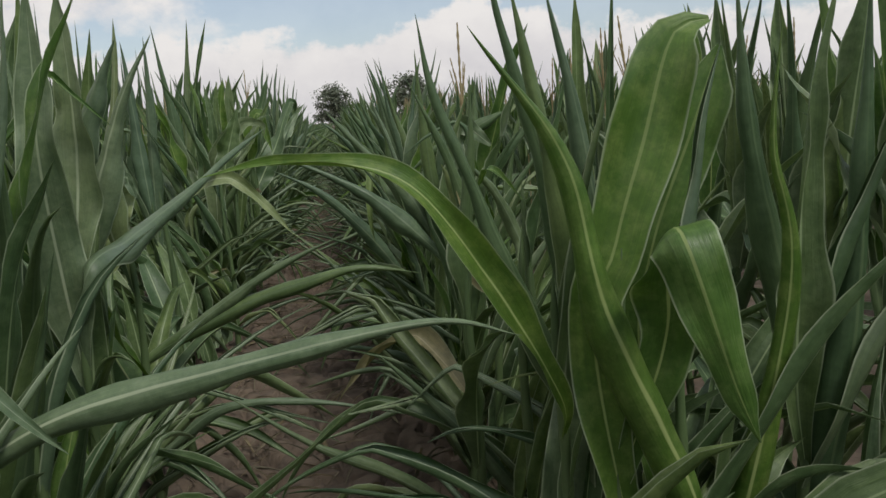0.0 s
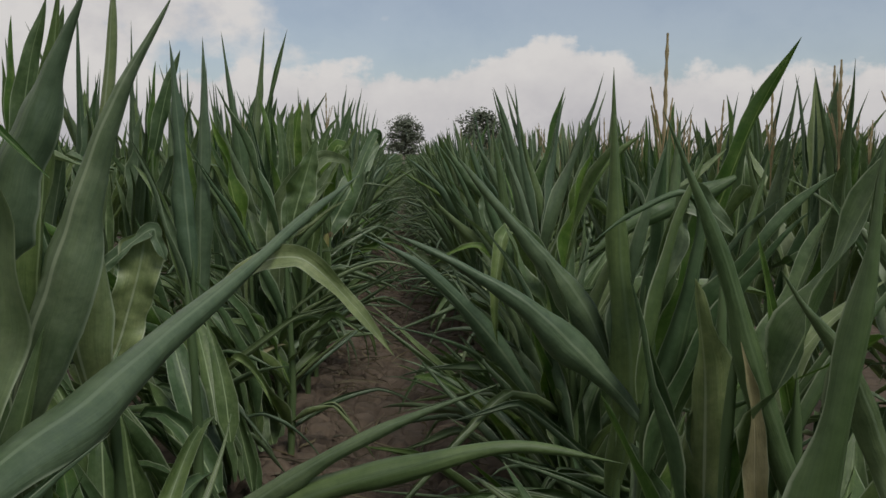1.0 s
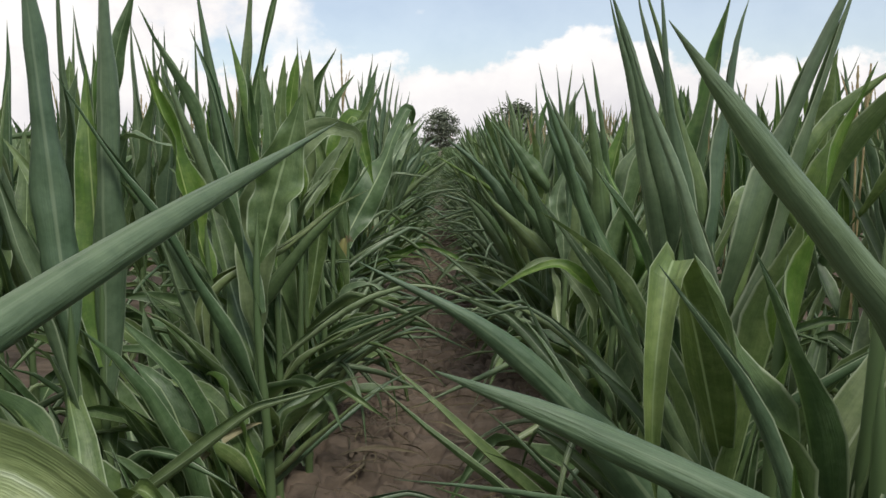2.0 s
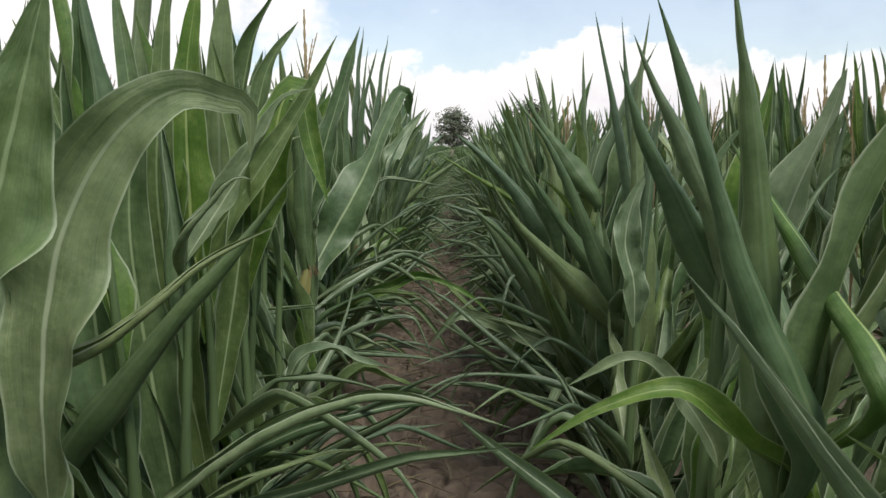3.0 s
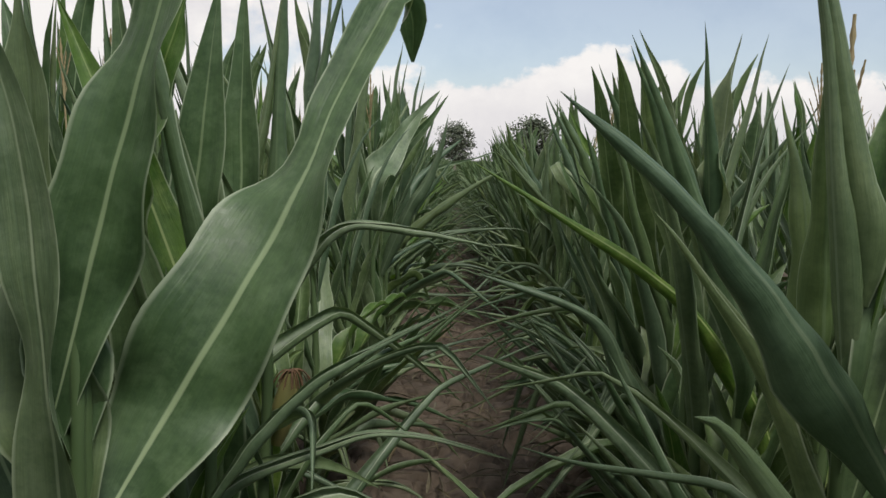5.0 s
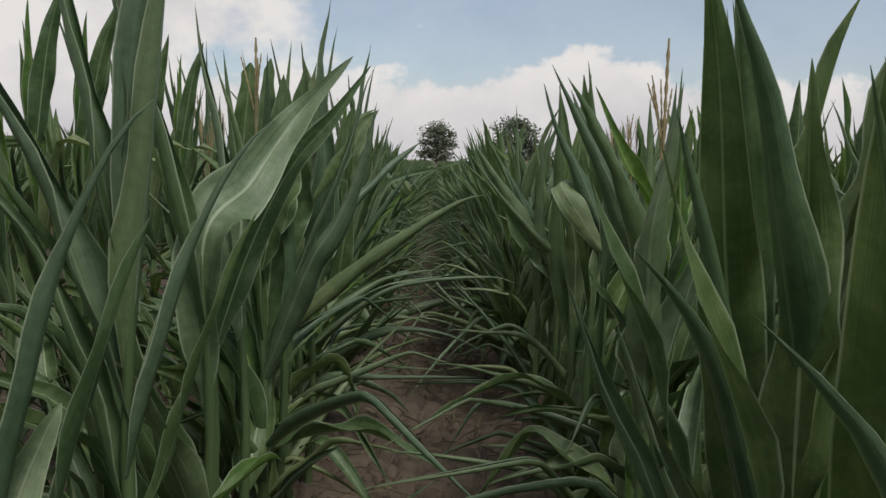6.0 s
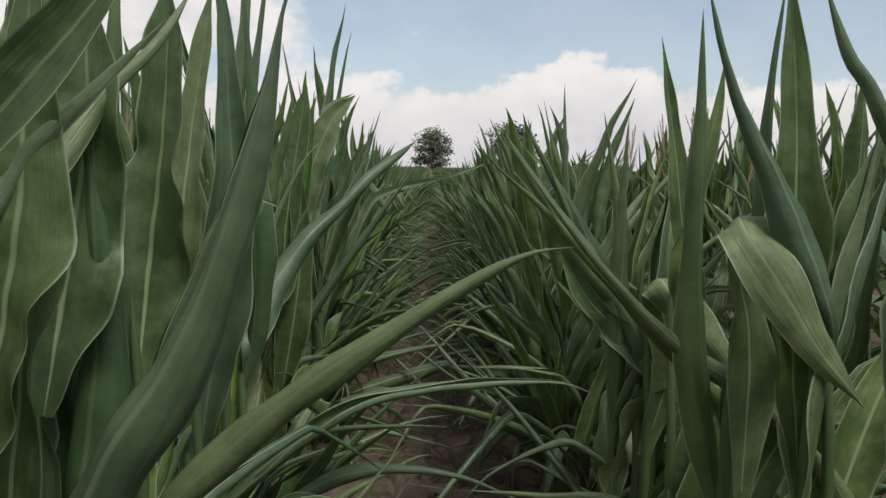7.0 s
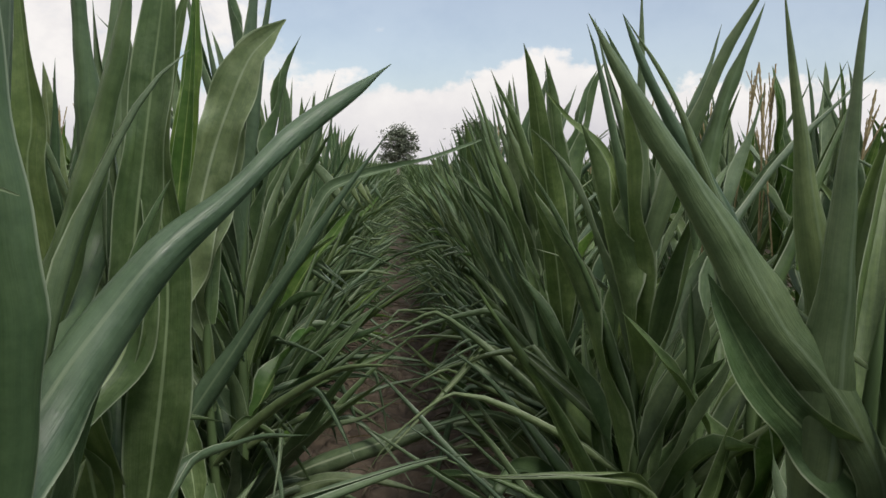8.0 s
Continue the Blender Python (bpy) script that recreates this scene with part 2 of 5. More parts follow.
def blade(base, az, rise, length, width, droop=60.0, power=1.8, roll=2.0, twist=0.0, bend=0.0, kink=0.0, fold=0.0, wave=0.0, n=14, m=7, phase=0.0, curl=1.5, taper=1.9, uneven=1.0):
    """One maize blade as an (n, m, 3) grid. az: degrees from +x towards +y; rise: degrees above level at the base; droop: degrees lost on the way
    to the tip; roll: the angle that each margin rolls in by (0 flat, 5 a double tube); a fold of so many degrees at the share kink of its length."""
    s = np.linspace(0, 1, n)
    if fold:
        s = np.sort(np.concatenate([np.linspace(0, 1, n - 2), [kink - 0.02, kink + 0.02]]))
    e = rise - droop * s ** power
    if fold:
        e = e - fold * np.clip((s - kink + 0.03) / 0.06, 0, 1)
    e = e + uneven * (4.0 * np.sin(7.3 * s + phase) + 2.5 * np.sin(15.1 * s + 2.3 * phase)) * s
    e, a = np.radians(e), np.radians(az + bend * s ** 1.5 + uneven * 5.0 * np.sin(8.9 * s + 1.7 * phase) * s)
    t = np.stack([np.cos(e) * np.cos(a), np.cos(e) * np.sin(a), np.sin(e)], -1)
    step = np.diff(s, prepend=0)[:, None] * length
    p = np.asarray(base, float) + np.cumsum(t * step, 0)
    side = np.stack([np.sin(a), -np.cos(a), np.zeros(n)], -1)
    up = np.cross(side, t)
    w = width * np.minimum(1, 0.25 + 3.6 * s) * np.clip(1 - s ** taper, 0, 1) ** 0.95 + 0.0009
    j = np.linspace(-0.5, 0.5, m)
    ph = roll * (0.55 + 0.45 * np.minimum(1, s * 1.6)) * (1 + uneven * (0.16 * np.sin(6.1 * s + 2.9 * phase) + 0.10 * np.sin(13.7 * s + 1.3 * phase))) + 1e-3
    cx, cz = scroll(w / 2, ph, m, curl)
    if wave:
        cz = cz + wave * w[:, None] * (np.abs(j) * 2)[None, :] ** 2 * np.sin(s[:, None] * 17 + phase + 2.2 * np.sign(j)[None, :])
    tw = np.radians(twist) * s
    c, d = np.cos(tw)[:, None], np.sin(tw)[:, None]
    x2, z2 = cx * c - cz * d, cx * d + cz * c
    return p[:, None, :] + x2[..., None] * side[:, None, :] + z2[..., None] * up[:, None, :]


def tube(points, radii, k=7):
    """A round tube along points as a grid (n, k, 3), for Sheet.grid(wrap=True)."""
    p, r = np.asarray(points, float), np.asarray(radii, float)
    t = np.gradient(p, axis=0)
    t /= np.linalg.norm(t, axis=1)[:, None]
    ref = np.where(np.abs(t[:, 2:3]) > 0.9, [[1.0, 0, 0]], [[0, 0, 1.0]])
    a = np.cross(t, ref)
    a /= np.linalg.norm(a, axis=1)[:, None]
    b = np.cross(t, a)
    th = np.linspace(0, 2 * np.pi, k, endpoint=False)
    return p[:, None] + r[:, None, None] * (np.cos(th)[None, :, None] * a[:, None] + np.sin(th)[None, :, None] * b[:, None])


def part(name, me, parent, label=""):
    ob = new(name, me)
    ob.parent = parent
    return tagged(ob, label)


# ---- maize ----
ROW, LEFT, RIGHT = 0.80, -0.42, 0.38        # row spacing; the two rows beside the path


TOPS = {"near": 1.27, "east": 1.22, "west": 1.30, "hero": 1.10, "low": 0.90}     # how high the blades of each kind of plant reach


def clear_of_path(grid, mode):
    """Whether a blade keeps out of the open wedge over the path, for a plant 0.40 m beside it that leans towards +x.
    mode: near (hardly leans), west (leans over as the western row does), east (stands more upright)."""
    x, z = 0.40 - grid[..., 0], grid[..., 2]
    high = np.maximum(0, z - 1.0)
    if mode == "arc" and np.any(x < -0.14):
        return False
    if np.max(z) > TOPS.get(mode, 9.0):
        return False
    room = {"hero": 0.20 + 0.32 * high, "low": 0.22, "near": 0.17 + 0.32 * high, "tall": 0.19 + 0.26 * high, "west": 0.12 + 0.30 * high, "east": 0.15 + 0.34 * high, "arc": 0.30, "lean": 0.13 + 0.30 * np.maximum(0, z - 0.6)}[mode]
    return not np.any((z > {"hero": 0.50, "low": 0.50, "near": 0.50, "tall": 0.55, "west": 0.66, "east": 0.66, "arc": 0.64, "lean": 0.60}[mode]) & (x < room))


def arc_blade(rg):
    """An old blade rolled to a straw that reaches over the path and is broken down at its middle."""
    return dict(az=rg.uniform(-68, 68), base=(0, 0, rg.uniform(0.10, 0.46)), rise=rg.uniform(26, 58), length=rg.uniform(0.46, 0.86), width=rg.uniform(0.05, 0.095),
                droop=rg.uniform(-4, 34), power=rg.uniform(1.0, 1.8), roll=rg.uniform(2.6, 4.6), twist=rg.uniform(-60, 60), bend=rg.uniform(-40, 40),
                kink=rg.uniform(0.35, 0.85), fold=rg.choice((rg.uniform(-12, 25), rg.uniform(25, 60), rg.uniform(25, 60))), uneven=0.7, wave=0.0, phase=rg.uniform(0, 6), taper=rg.uniform(1.4, 2.4), n=14)


def leaning_blade(rg):
    """A long blade rolled to a cone that leans out over the path."""
    return dict(az=rg.uniform(-48, 48), base=(0, 0, rg.uniform(0.06, 0.55)), rise=rg.uniform(44, 66), length=rg.uniform(0.46, 0.82), width=rg.uniform(0.08, 0.125),
                droop=rg.uniform(-4, 20), power=2.0, roll=rg.choice((rg.uniform(0.7, 1.4), rg.uniform(2.2, 2.8), rg.uniform(2.2, 2.8))), twist=rg.uniform(-40, 40), bend=rg.uniform(-16, 16),
                wave=0.05, phase=rg.uniform(0, 6), curl=1.0, taper=1.4, n=12)


def one_blade(rg, h, az, z, filler=False):
    if filler:              # short blades and side shoots that fill the row below
        d = dict(rise=rg.uniform(52, 84), length=rg.uniform(0.34, 0.60), width=rg.uniform(0.07, 0.11), droop=rg.uniform(0, 90), power=rg.uniform(1.4, 2.6),
                 roll=rg.uniform(0.4, 2.2), twist=rg.uniform(-80, 80), bend=rg.uniform(-30, 30), n=10)
    elif h < 0.36:          # old lower blades: rolled like straws, reaching over the path and broken down
        d = dict(rise=rg.uniform(26, 64), length=rg.uniform(0.34, 0.60), width=rg.uniform(0.055, 0.085), droop=rg.uniform(10, 70), power=rg.uniform(0.8, 1.8),
                 roll=rg.choice((rg.uniform(1.2, 2.4), rg.uniform(3.0, 4.6), rg.uniform(3.0, 5.0))), twist=rg.uniform(-80, 80), bend=rg.uniform(-40, 40), n=11)
        if rg.random() < 0.6:
            d.update(kink=rg.uniform(0.3, 0.7), fold=rg.uniform(25, 75))
    elif h < 0.66:
        d = dict(rise=rg.uniform(54, 78), length=rg.uniform(0.52, 0.80), width=rg.uniform(0.070, 0.105), droop=rg.uniform(0, 40), power=rg.uniform(1.6, 3.0),
                 roll=rg.choice((rg.uniform(0.5, 1.4), rg.uniform(2.2, 2.9))), twist=rg.uniform(-50, 50), bend=rg.uniform(-16, 16), curl=1.0, taper=1.7)
    else:                   # the upright top blades, rolled to long cones
        d = dict(rise=rg.uniform(70, 87), length=rg.uniform(0.46, 0.76), width=rg.uniform(0.075, 0.115), droop=rg.uniform(-4, 10), power=2.0,
                 roll=rg.choice((rg.uniform(0.6, 1.3), rg.uniform(2.2, 2.9), rg.uniform(2.2, 2.9))), twist=rg.uniform(-50, 50), bend=rg.uniform(-10, 10), curl=1.0, taper=1.35)
    if rg.random() < (0.12 if h < 0.66 else 0.03) and h > 0.36 and not filler:
        d.update(kink=rg.uniform(0.45, 0.75), fold=rg.uniform(50, 125), roll=min(d["roll"], 0.9))
    d.update(az=az, base=(0, 0, z), wave=rg.uniform(0.03, 0.10), phase=rg.uniform(0, 6))
    if d["roll"] < 1.6:     # open blades: folded along the midrib, with wavy margins
        d.update(curl=0.4, taper=rg.uniform(2.0, 3.0), wave=rg.uniform(0.10, 0.24), twist=d["twist"] * 1.5, n=18, width=d["width"] * 0.92)
    return d


def plant_blades(rg, n_leaves, height, mode="west", fillers=0, arcs=0):
    """The blades of one plant as dictionaries for blade(): alternate up the stalk, in one rough plane across the row."""
    plane = rg.uniform(-40, 40)
    out = []
    for i in range(n_leaves + fillers):
        filler = i >= n_leaves
        h = 0.5 if filler else (i + 0.5) / n_leaves
        z = rg.uniform(0.03, 0.34) if filler else 0.08 + (height * 0.60 - 0.08) * h
        for trial in range(30):
            az = plane + (180 if i % 2 else 0) + rg.uniform(-35, 35)
            if filler:
                az = rg.choice((90, -90)) + rg.uniform(-75, 75)
            elif (h < 0.4 and rg.random() < 0.45) or (mode in ("near", "east") and h < 0.8 and rg.random() < 0.5):
                az = rg.uniform(-50, 50)
            d = one_blade(rg, h, az, z, filler)
            over = np.max(blade(**d)[..., 2]) - TOPS.get(mode, 9.0)
            if over > 0:
                d["length"] = max(0.3, d["length"] - over - 0.02)
            if clear_of_path(blade(**d), mode):
                d["h"] = h
                out.append(d)
                break
    leans = min(4, 2 * arcs)
    while arcs + leans > 0:
        arc = arcs > 0
        d = arc_blade(rg) if arc else leaning_blade(rg)
        if clear_of_path(blade(**d), "arc" if arc else "lean"):
            d["h"] = 0.1 if arc else 0.45
            out.append(d)
            arcs, leans = (arcs - 1, leans) if arc else (arcs, leans - 1)
    return out


def shape(d, **more):
    return blade(**{k: v for k, v in {**d, **more}.items() if k != "h"})


def stalk_sheet(rg, height):
    sh = Sheet()
    top = height * 0.64
    zs = np.linspace(-0.02, top, 15)
    node = 1 + 0.22 * (np.arange(15) % 2 == 0)
    wob = np.stack([0.006 * np.sin(zs * 9 + rg.uniform(0, 6)), 0.006 * np.cos(zs * 8 + rg.uniform(0, 6)), zs], -1)
    sh.grid(tube(wob, (0.0125 - 0.007 * zs / top) * node * np.where(zs > top - 0.01, 0.12, 1.0), 8), True)
    return sh


def tassel_sheet(rg, z0, size, foot):
    """A thin stem from foot up to z0, and the branches on it."""
    sh = Sheet()
    zs = np.linspace(foot, z0 + 0.05, 6)
    sh.grid(tube(np.stack([0 * zs, 0 * zs, zs], -1), np.full(6, 0.0028), 6), True)
    for k in range(6):
        az, tilt = rg.uniform(0, 6.28), 0.0 if k == 0 else rg.uniform(0.08, 0.30)
        ln = size * (rg.uniform(0.26, 0.32) if k == 0 else rg.uniform(0.12, 0.2))
        s = np.linspace(0, 1, 18)
        rad = tilt * ln * s ** 1.3
        pts = np.stack([rad * np.cos(az), rad * np.sin(az), z0 + 0.012 * k + s * ln], -1)
        fat = 1.15 if k == 0 else 0.65
        sh.grid(tube(pts, fat * (0.0022 + 0.0018 * (np.arange(18) % 2) * (s > 0.2) * (s < 0.97)), 5), True)
    return sh


def tint_of(rg, h, roll=0.0):
    """Rolled blades show their paler underside."""
    if roll > 2.0 and h < 0.15:
        return rg.choice((UNDER, UNDER, UNDER, PALE))
    if roll > 2.0:
        return UNDER if rg.random() < 0.55 else ROLLED
    if h < 0.4:
        return rg.choice((LEAF, LEAF, LEAF, DRY if rg.random() < 0.10 else LEAF))
    return rg.choice((LEAF, LEAF, LEAF, PALE, FRESH))


def build_plant(seed, mode, fillers, tassel=False, tall=0.0):
    rg = random.Random(seed)
    height = rg.uniform(1.24, 1.48) + tall
    root = new("maize_plant")
    part("stalk", stalk_sheet(rg, height).mesh("stalk", STALK), root)
    for d in plant_blades(rg, rg.randint(10, 12), height, mode, fillers, 0 if not fillers else 3 if mode in ("west", "east") else 2):
        sh = Sheet()
        sh.grid(shape(d))
        part("leaf", sh.mesh("leaf", tint_of(rg, d["h"], d["roll"])), root)
    if tassel:
        part("tassel", tassel_sheet(rg, height * 0.74, 1.0, height * 0.62).mesh("tassel", TASSEL), root, "straw-coloured branched tassel")
    lab = "drought-stressed green maize plant with tightly rolled leaves" + (" and a straw tassel" if tassel else "")
    return tagged(root, lab, "maize plant", "maize rows")


# ---- the plants that stand out beside the path, leaf by leaf ----
A, U, P, Y, D = LEAF, UNDER, PALE, FRESH, DRY
STANDS = []
hero_rng = random.Random(77)


def smooth_line(pts, n):
    """n points along a smooth curve through the given ones, evenly spaced (Catmull-Rom)."""
    p = np.asarray(pts, float)
    p = np.concatenate([[2 * p[0] - p[1]], p, [2 * p[-1] - p[-2]]])
    out = []
    for i in range(1, len(p) - 2):
        a, b, c, d = p[i - 1:i + 3]
        t = np.linspace(0, 1, 16, endpoint=False)[:, None]
        out.append(0.5 * (2 * b + (c - a) * t + (2 * a - 5 * b + 4 * c - d) * t ** 2 + (3 * b - a - 3 * c + d) * t ** 3))
    q = np.concatenate(out + [p[-2:-1]])
    s = np.concatenate([[0], np.cumsum(np.linalg.norm(np.diff(q, axis=0), axis=1))])
    return np.stack([np.interp(np.linspace(0, s[-1], n), s, q[:, k]) for k in range(3)], -1)


def spine_blade(pts, width, roll, lean, phase, curl, taper, wide=None, n=46, m=13):
    """A blade along a smooth line, its inner face towards lean (none: a leaf folded over). wide: shares of the width from the base to the tip, where the blade is unlike the usual ones."""
    p = smooth_line(pts, n)
    t = np.gradient(p, axis=0)
    t /= np.linalg.norm(t, axis=1)[:, None]
    if lean is None:        # folded over a crease that runs along x
        side = np.array([[0.98, 0.0, 0.12]]) - t * (t @ np.array([0.98, 0.0, 0.12]))[:, None]
    else:
        side = np.cross(t, np.asarray(lean, float))
    side /= np.linalg.norm(side, axis=1)[:, None]
    up = np.cross(side, t)
    s = np.linspace(0, 1, n)
    w = width * np.minimum(1, 0.14 + 2.6 * s) * np.clip(1 - s ** taper, 0, 1) ** 0.95 + 0.0010
    if wide:
        w = width * np.interp(s, np.linspace(0, 1, len(wide)), wide) * np.minimum(1, 0.1 + 12 * (1 - s))
    j = np.linspace(-0.5, 0.5, m)
    loose = max(0.0, 1 - roll / 2.4)
    w = w * (1 + (0.04 + 0.06 * loose) * np.sin(11 * s + 2 * phase) + (0.03 + 0.04 * loose) * np.sin(23 * s + 3 * phase))
    ph = roll * (0.6 + 0.4 * np.minimum(1, s * 1.5)) * (1 + 0.13 * np.sin(9 * s + phase) + 0.09 * np.sin(21 * s + 2.7 * phase)) + 1e-3
    cx, cz = scroll(w / 2, ph, m, curl)
    dent = np.sin(19 * s[:, None] + 5 * j[None, :] + phase) * np.sin(31 * s[:, None] - 7 * j[None, :] + 1.9 * phase)
    cz = cz + 0.020 * w[:, None] * dent
    cx = cx * (1 + 0.03 * np.sin(37 * s[:, None] + 3 * np.sign(j)[None, :] + phase))
    edge = (np.abs(j) * 2)[None, :] ** 2
    ripple = 0.20 * np.sin(s[:, None] * 14 + phase + 2.0 * np.sign(j)[None, :]) + 0.10 * np.sin(s[:, None] * 33 + 2 * phase - 1.3 * np.sign(j)[None, :])
    cz = cz + loose * w[:, None] * edge * ripple
    tw = (0.30 + 0.10 * loose) * np.sin(4.2 * s + phase)
    c, d = np.cos(tw)[:, None], np.sin(tw)[:, None]
    return p[:, None] + (cx * c - cz * d)[..., None] * side[:, None] + (cx * d + cz * c)[..., None] * up[:, None]


def hero_plant(x, y, blades=7, top=0.0):
    root = new("maize_plant")
    rg = hero_rng
    side = 1 if x < 0 else -1
    height = rg.uniform(1.18, 1.36)
    part("stalk", stalk_sheet(rg, max(height, top / 0.64)).mesh("stalk", STALK), root)
    for d in plant_blades(rg, blades, height, "hero" if x > 0 or y < 2.5 else "tall", 4 if blades > 4 else 2 if blades else 0, 1 if blades > 4 else 0):
        if math.cos(radians(d["az"])) > 0.2 and d["h"] > 0.42:
            continue
        sh = Sheet()
        sh.grid(shape(d, az=d["az"] if side > 0 else 180 + d["az"], n=22, m=9, fold=d.get("fold", 0.0) if d["h"] < 0.36 else 0.0))
        part("leaf", sh.mesh("leaf", tint_of(rg, d["h"], d["roll"])), root)
    root.matrix_basis = pose(x, y, 0)
    STANDS.append((x, y))
    return tagged(root, "drought-stressed green maize plant leaning a rolled leaf over the path", "maize plant", "maize rows")


def grow(plant, form, width, roll, mat, *pts, wide=None):
    """One more leaf on a plant, along points given from its stalk. form: "flat", "face" (flat and upright), "drape" (folded over and hanging), "cone" (rolled to one tube),
    "ridge" (rolled downwards) or "scrolls" (both margins rolled in)."""
    sh = Sheet()
    in_x = 0.25 if pts[0][0] > pts[-1][0] else -0.25
    lean = {"flat": (0.5 * in_x, -0.62, 0.78), "cone": (-in_x, 1.0, -0.2), "scrolls": (in_x, -0.4, 0.92), "ridge": (in_x, 0.4, -0.92), "face": (0.0, -1.0, 0.15), "drape": None}[form]
    if form == "cone":
        width *= 1.22
    if roll > 2.0 and mat is LEAF:
        mat = ROLLED
    sh.grid(spine_blade(pts, width, roll, lean, hero_rng.uniform(0, 6.28), 1.5 if form == "scrolls" else 0.45 if form in ("face", "flat", "drape") else 1.0, 1.5 if form in ("cone", "ridge") else 2.3, wide))
    return part("leaf", sh.mesh("leaf", mat), plant)


p = hero_plant(-0.40, 0.95)
grow(p, "cone", 0.095, 2.5, P, (0.00, 0.00, 0.57), (0.02, 0.00, 0.60), (0.14, 0.00, 0.67), (0.32, 0.00, 0.71), (0.61, 0.00, 0.75), (0.74, 0.00, 0.72))
p = hero_plant(-0.42, 1.57)
grow(p, "face", 0.12, 0.6, P, (0.00, 0.00, 0.52), (0.00, -0.07, 0.94), (0.01, -0.07, 1.11), (0.02, -0.07, 1.29))
grow(p, "flat", 0.05, 1.1, Y, (0.00, 0.00, 0.69), (-0.12, -0.02, 0.91), (-0.03, -0.02, 1.06), (0.01, -0.02, 1.13), (0.06, -0.02, 1.09), (0.12, -0.02, 1.03))
grow(p, "ridge", 0.12, 2.3, U, (0.00, 0.00, 0.62), (0.06, -0.07, 0.77), (0.08, 0.12, 0.79), (0.11, 0.31, 0.82), (0.18, 0.50, 0.88), (0.25, 0.69, 0.95), (0.33, 0.88, 1.01))
grow(p, "cone", 0.05, 2.6, U, (0.00, 0.00, 0.25), (0.13, 0.03, 0.35), (0.26, 0.03, 0.43), (0.45, 0.03, 0.42), (0.68, 0.03, 0.36))
grow(p, "face", 0.11, 0.7, P, (0.00, 0.00, 0.69), (0.03, 0.03, 0.93), (0.04, 0.03, 1.11), (0.04, 0.03, 1.31))
p = hero_plant(-0.44, 1.66)
grow(p, "cone", 0.128, 2.5, U, (0.00, 0.00, 0.87), (0.03, -0.04, 0.97), (0.10, -0.04, 1.11), (0.15, -0.04, 1.20))
grow(p, "face", 0.08, 1.1, A, (0.00, 0.00, 0.34), (-0.08, 0.04, 0.87), (-0.06, 0.04, 1.12), (-0.04, 0.04, 1.34))
p = hero_plant(-0.43, 1.77)
grow(p, "cone", 0.128, 2.5, P, (0.00, 0.00, 0.68), (-0.02, -0.02, 0.75), (0.09, -0.02, 1.06), (0.18, -0.02, 1.22))
grow(p, "face", 0.06, 1.1, A, (0.00, 0.00, 0.77), (-0.00, 0.01, 0.86), (0.03, 0.01, 1.10), (0.05, 0.01, 1.24))
p = hero_plant(-0.39, 1.89)
grow(p, "cone", 0.105, 2.5, P, (0.00, 0.00, 0.63), (-0.03, -0.03, 0.85), (0.02, -0.03, 1.10), (0.04, -0.03, 1.27))
grow(p, "cone", 0.105, 2.5, A, (0.00, 0.00, 0.46), (0.07, 0.01, 0.50), (0.25, 0.01, 0.58), (0.39, 0.01, 0.62), (0.54, 0.01, 0.65), (0.70, 0.01, 0.62))
grow(p, "cone", 0.07, 2.5, U, (0.00, 0.00, 0.45), (0.04, 0.01, 0.48), (0.30, 0.01, 0.65), (0.52, 0.01, 0.74))
p = hero_plant(-0.36, 2.16, 0)
grow(p, "flat", 0.05, 0.66, P, (0.00, 0.00, 0.79), (0.06, 0.00, 0.83), (0.12, 0.00, 0.87), (0.16, 0.00, 0.88), (0.20, 0.00, 0.87), (0.27, 0.00, 0.80), (0.34, 0.00, 0.71))
p = hero_plant(-0.61, 3.10)
grow(p, "cone", 0.128, 2.5, U, (0.00, 0.00, 0.68), (-0.02, 0.00, 1.04), (-0.04, 0.00, 1.36))
p = hero_plant(-0.65, 3.30)
grow(p, "cone", 0.128, 2.5, U, (0.00, 0.00, 0.52), (0.02, 0.00, 0.97), (0.04, 0.00, 1.40))
p = hero_plant(-0.39, 3.45)
grow(p, "face", 0.12, 0.5, A, (0.00, 0.00, 0.76), (0.03, 0.00, 0.87), (0.07, 0.00, 1.00), (0.10, 0.00, 1.10))
p = hero_plant(-0.47, 3.73)
grow(p, "face", 0.135, 0.45, P, (0.00, 0.00, 0.52), (0.01, -0.02, 0.66), (0.02, -0.02, 0.77), (0.05, -0.02, 0.89), (0.11, -0.02, 0.99), (0.18, -0.02, 1.04), (0.24, -0.02, 1.03), (0.26, -0.02, 1.02), (0.26, -0.02, 0.97))
p = hero_plant(-0.58, 3.75, 4)
grow(p, "scrolls", 0.093, 3.6, P, (0.00, 0.00, 0.34), (0.00, 0.00, 0.62), (0.19, 0.00, 0.75), (0.30, 0.00, 0.84), (0.39, 0.00, 0.89))
p = hero_plant(-0.47, 3.95)
grow(p, "scrolls", 0.076, 3.6, P, (0.00, 0.00, 0.39), (0.02, 0.00, 0.42), (0.19, 0.00, 0.54), (0.32, 0.00, 0.60), (0.42, 0.00, 0.61), (0.57, 0.00, 0.57))
grow(p, "face", 0.12, 0.6, A, (0.00, 0.00, 0.35), (-0.07, 0.05, 0.84), (-0.06, 0.05, 1.03), (-0.06, 0.05, 1.23))
p = hero_plant(-0.59, 3.90, 4)
grow(p, "cone", 0.117, 2.5, A, (0.00, 0.00, 0.18), (0.00, 0.00, 0.46), (0.18, 0.00, 0.71), (0.31, 0.00, 0.85), (0.40, 0.00, 0.96))
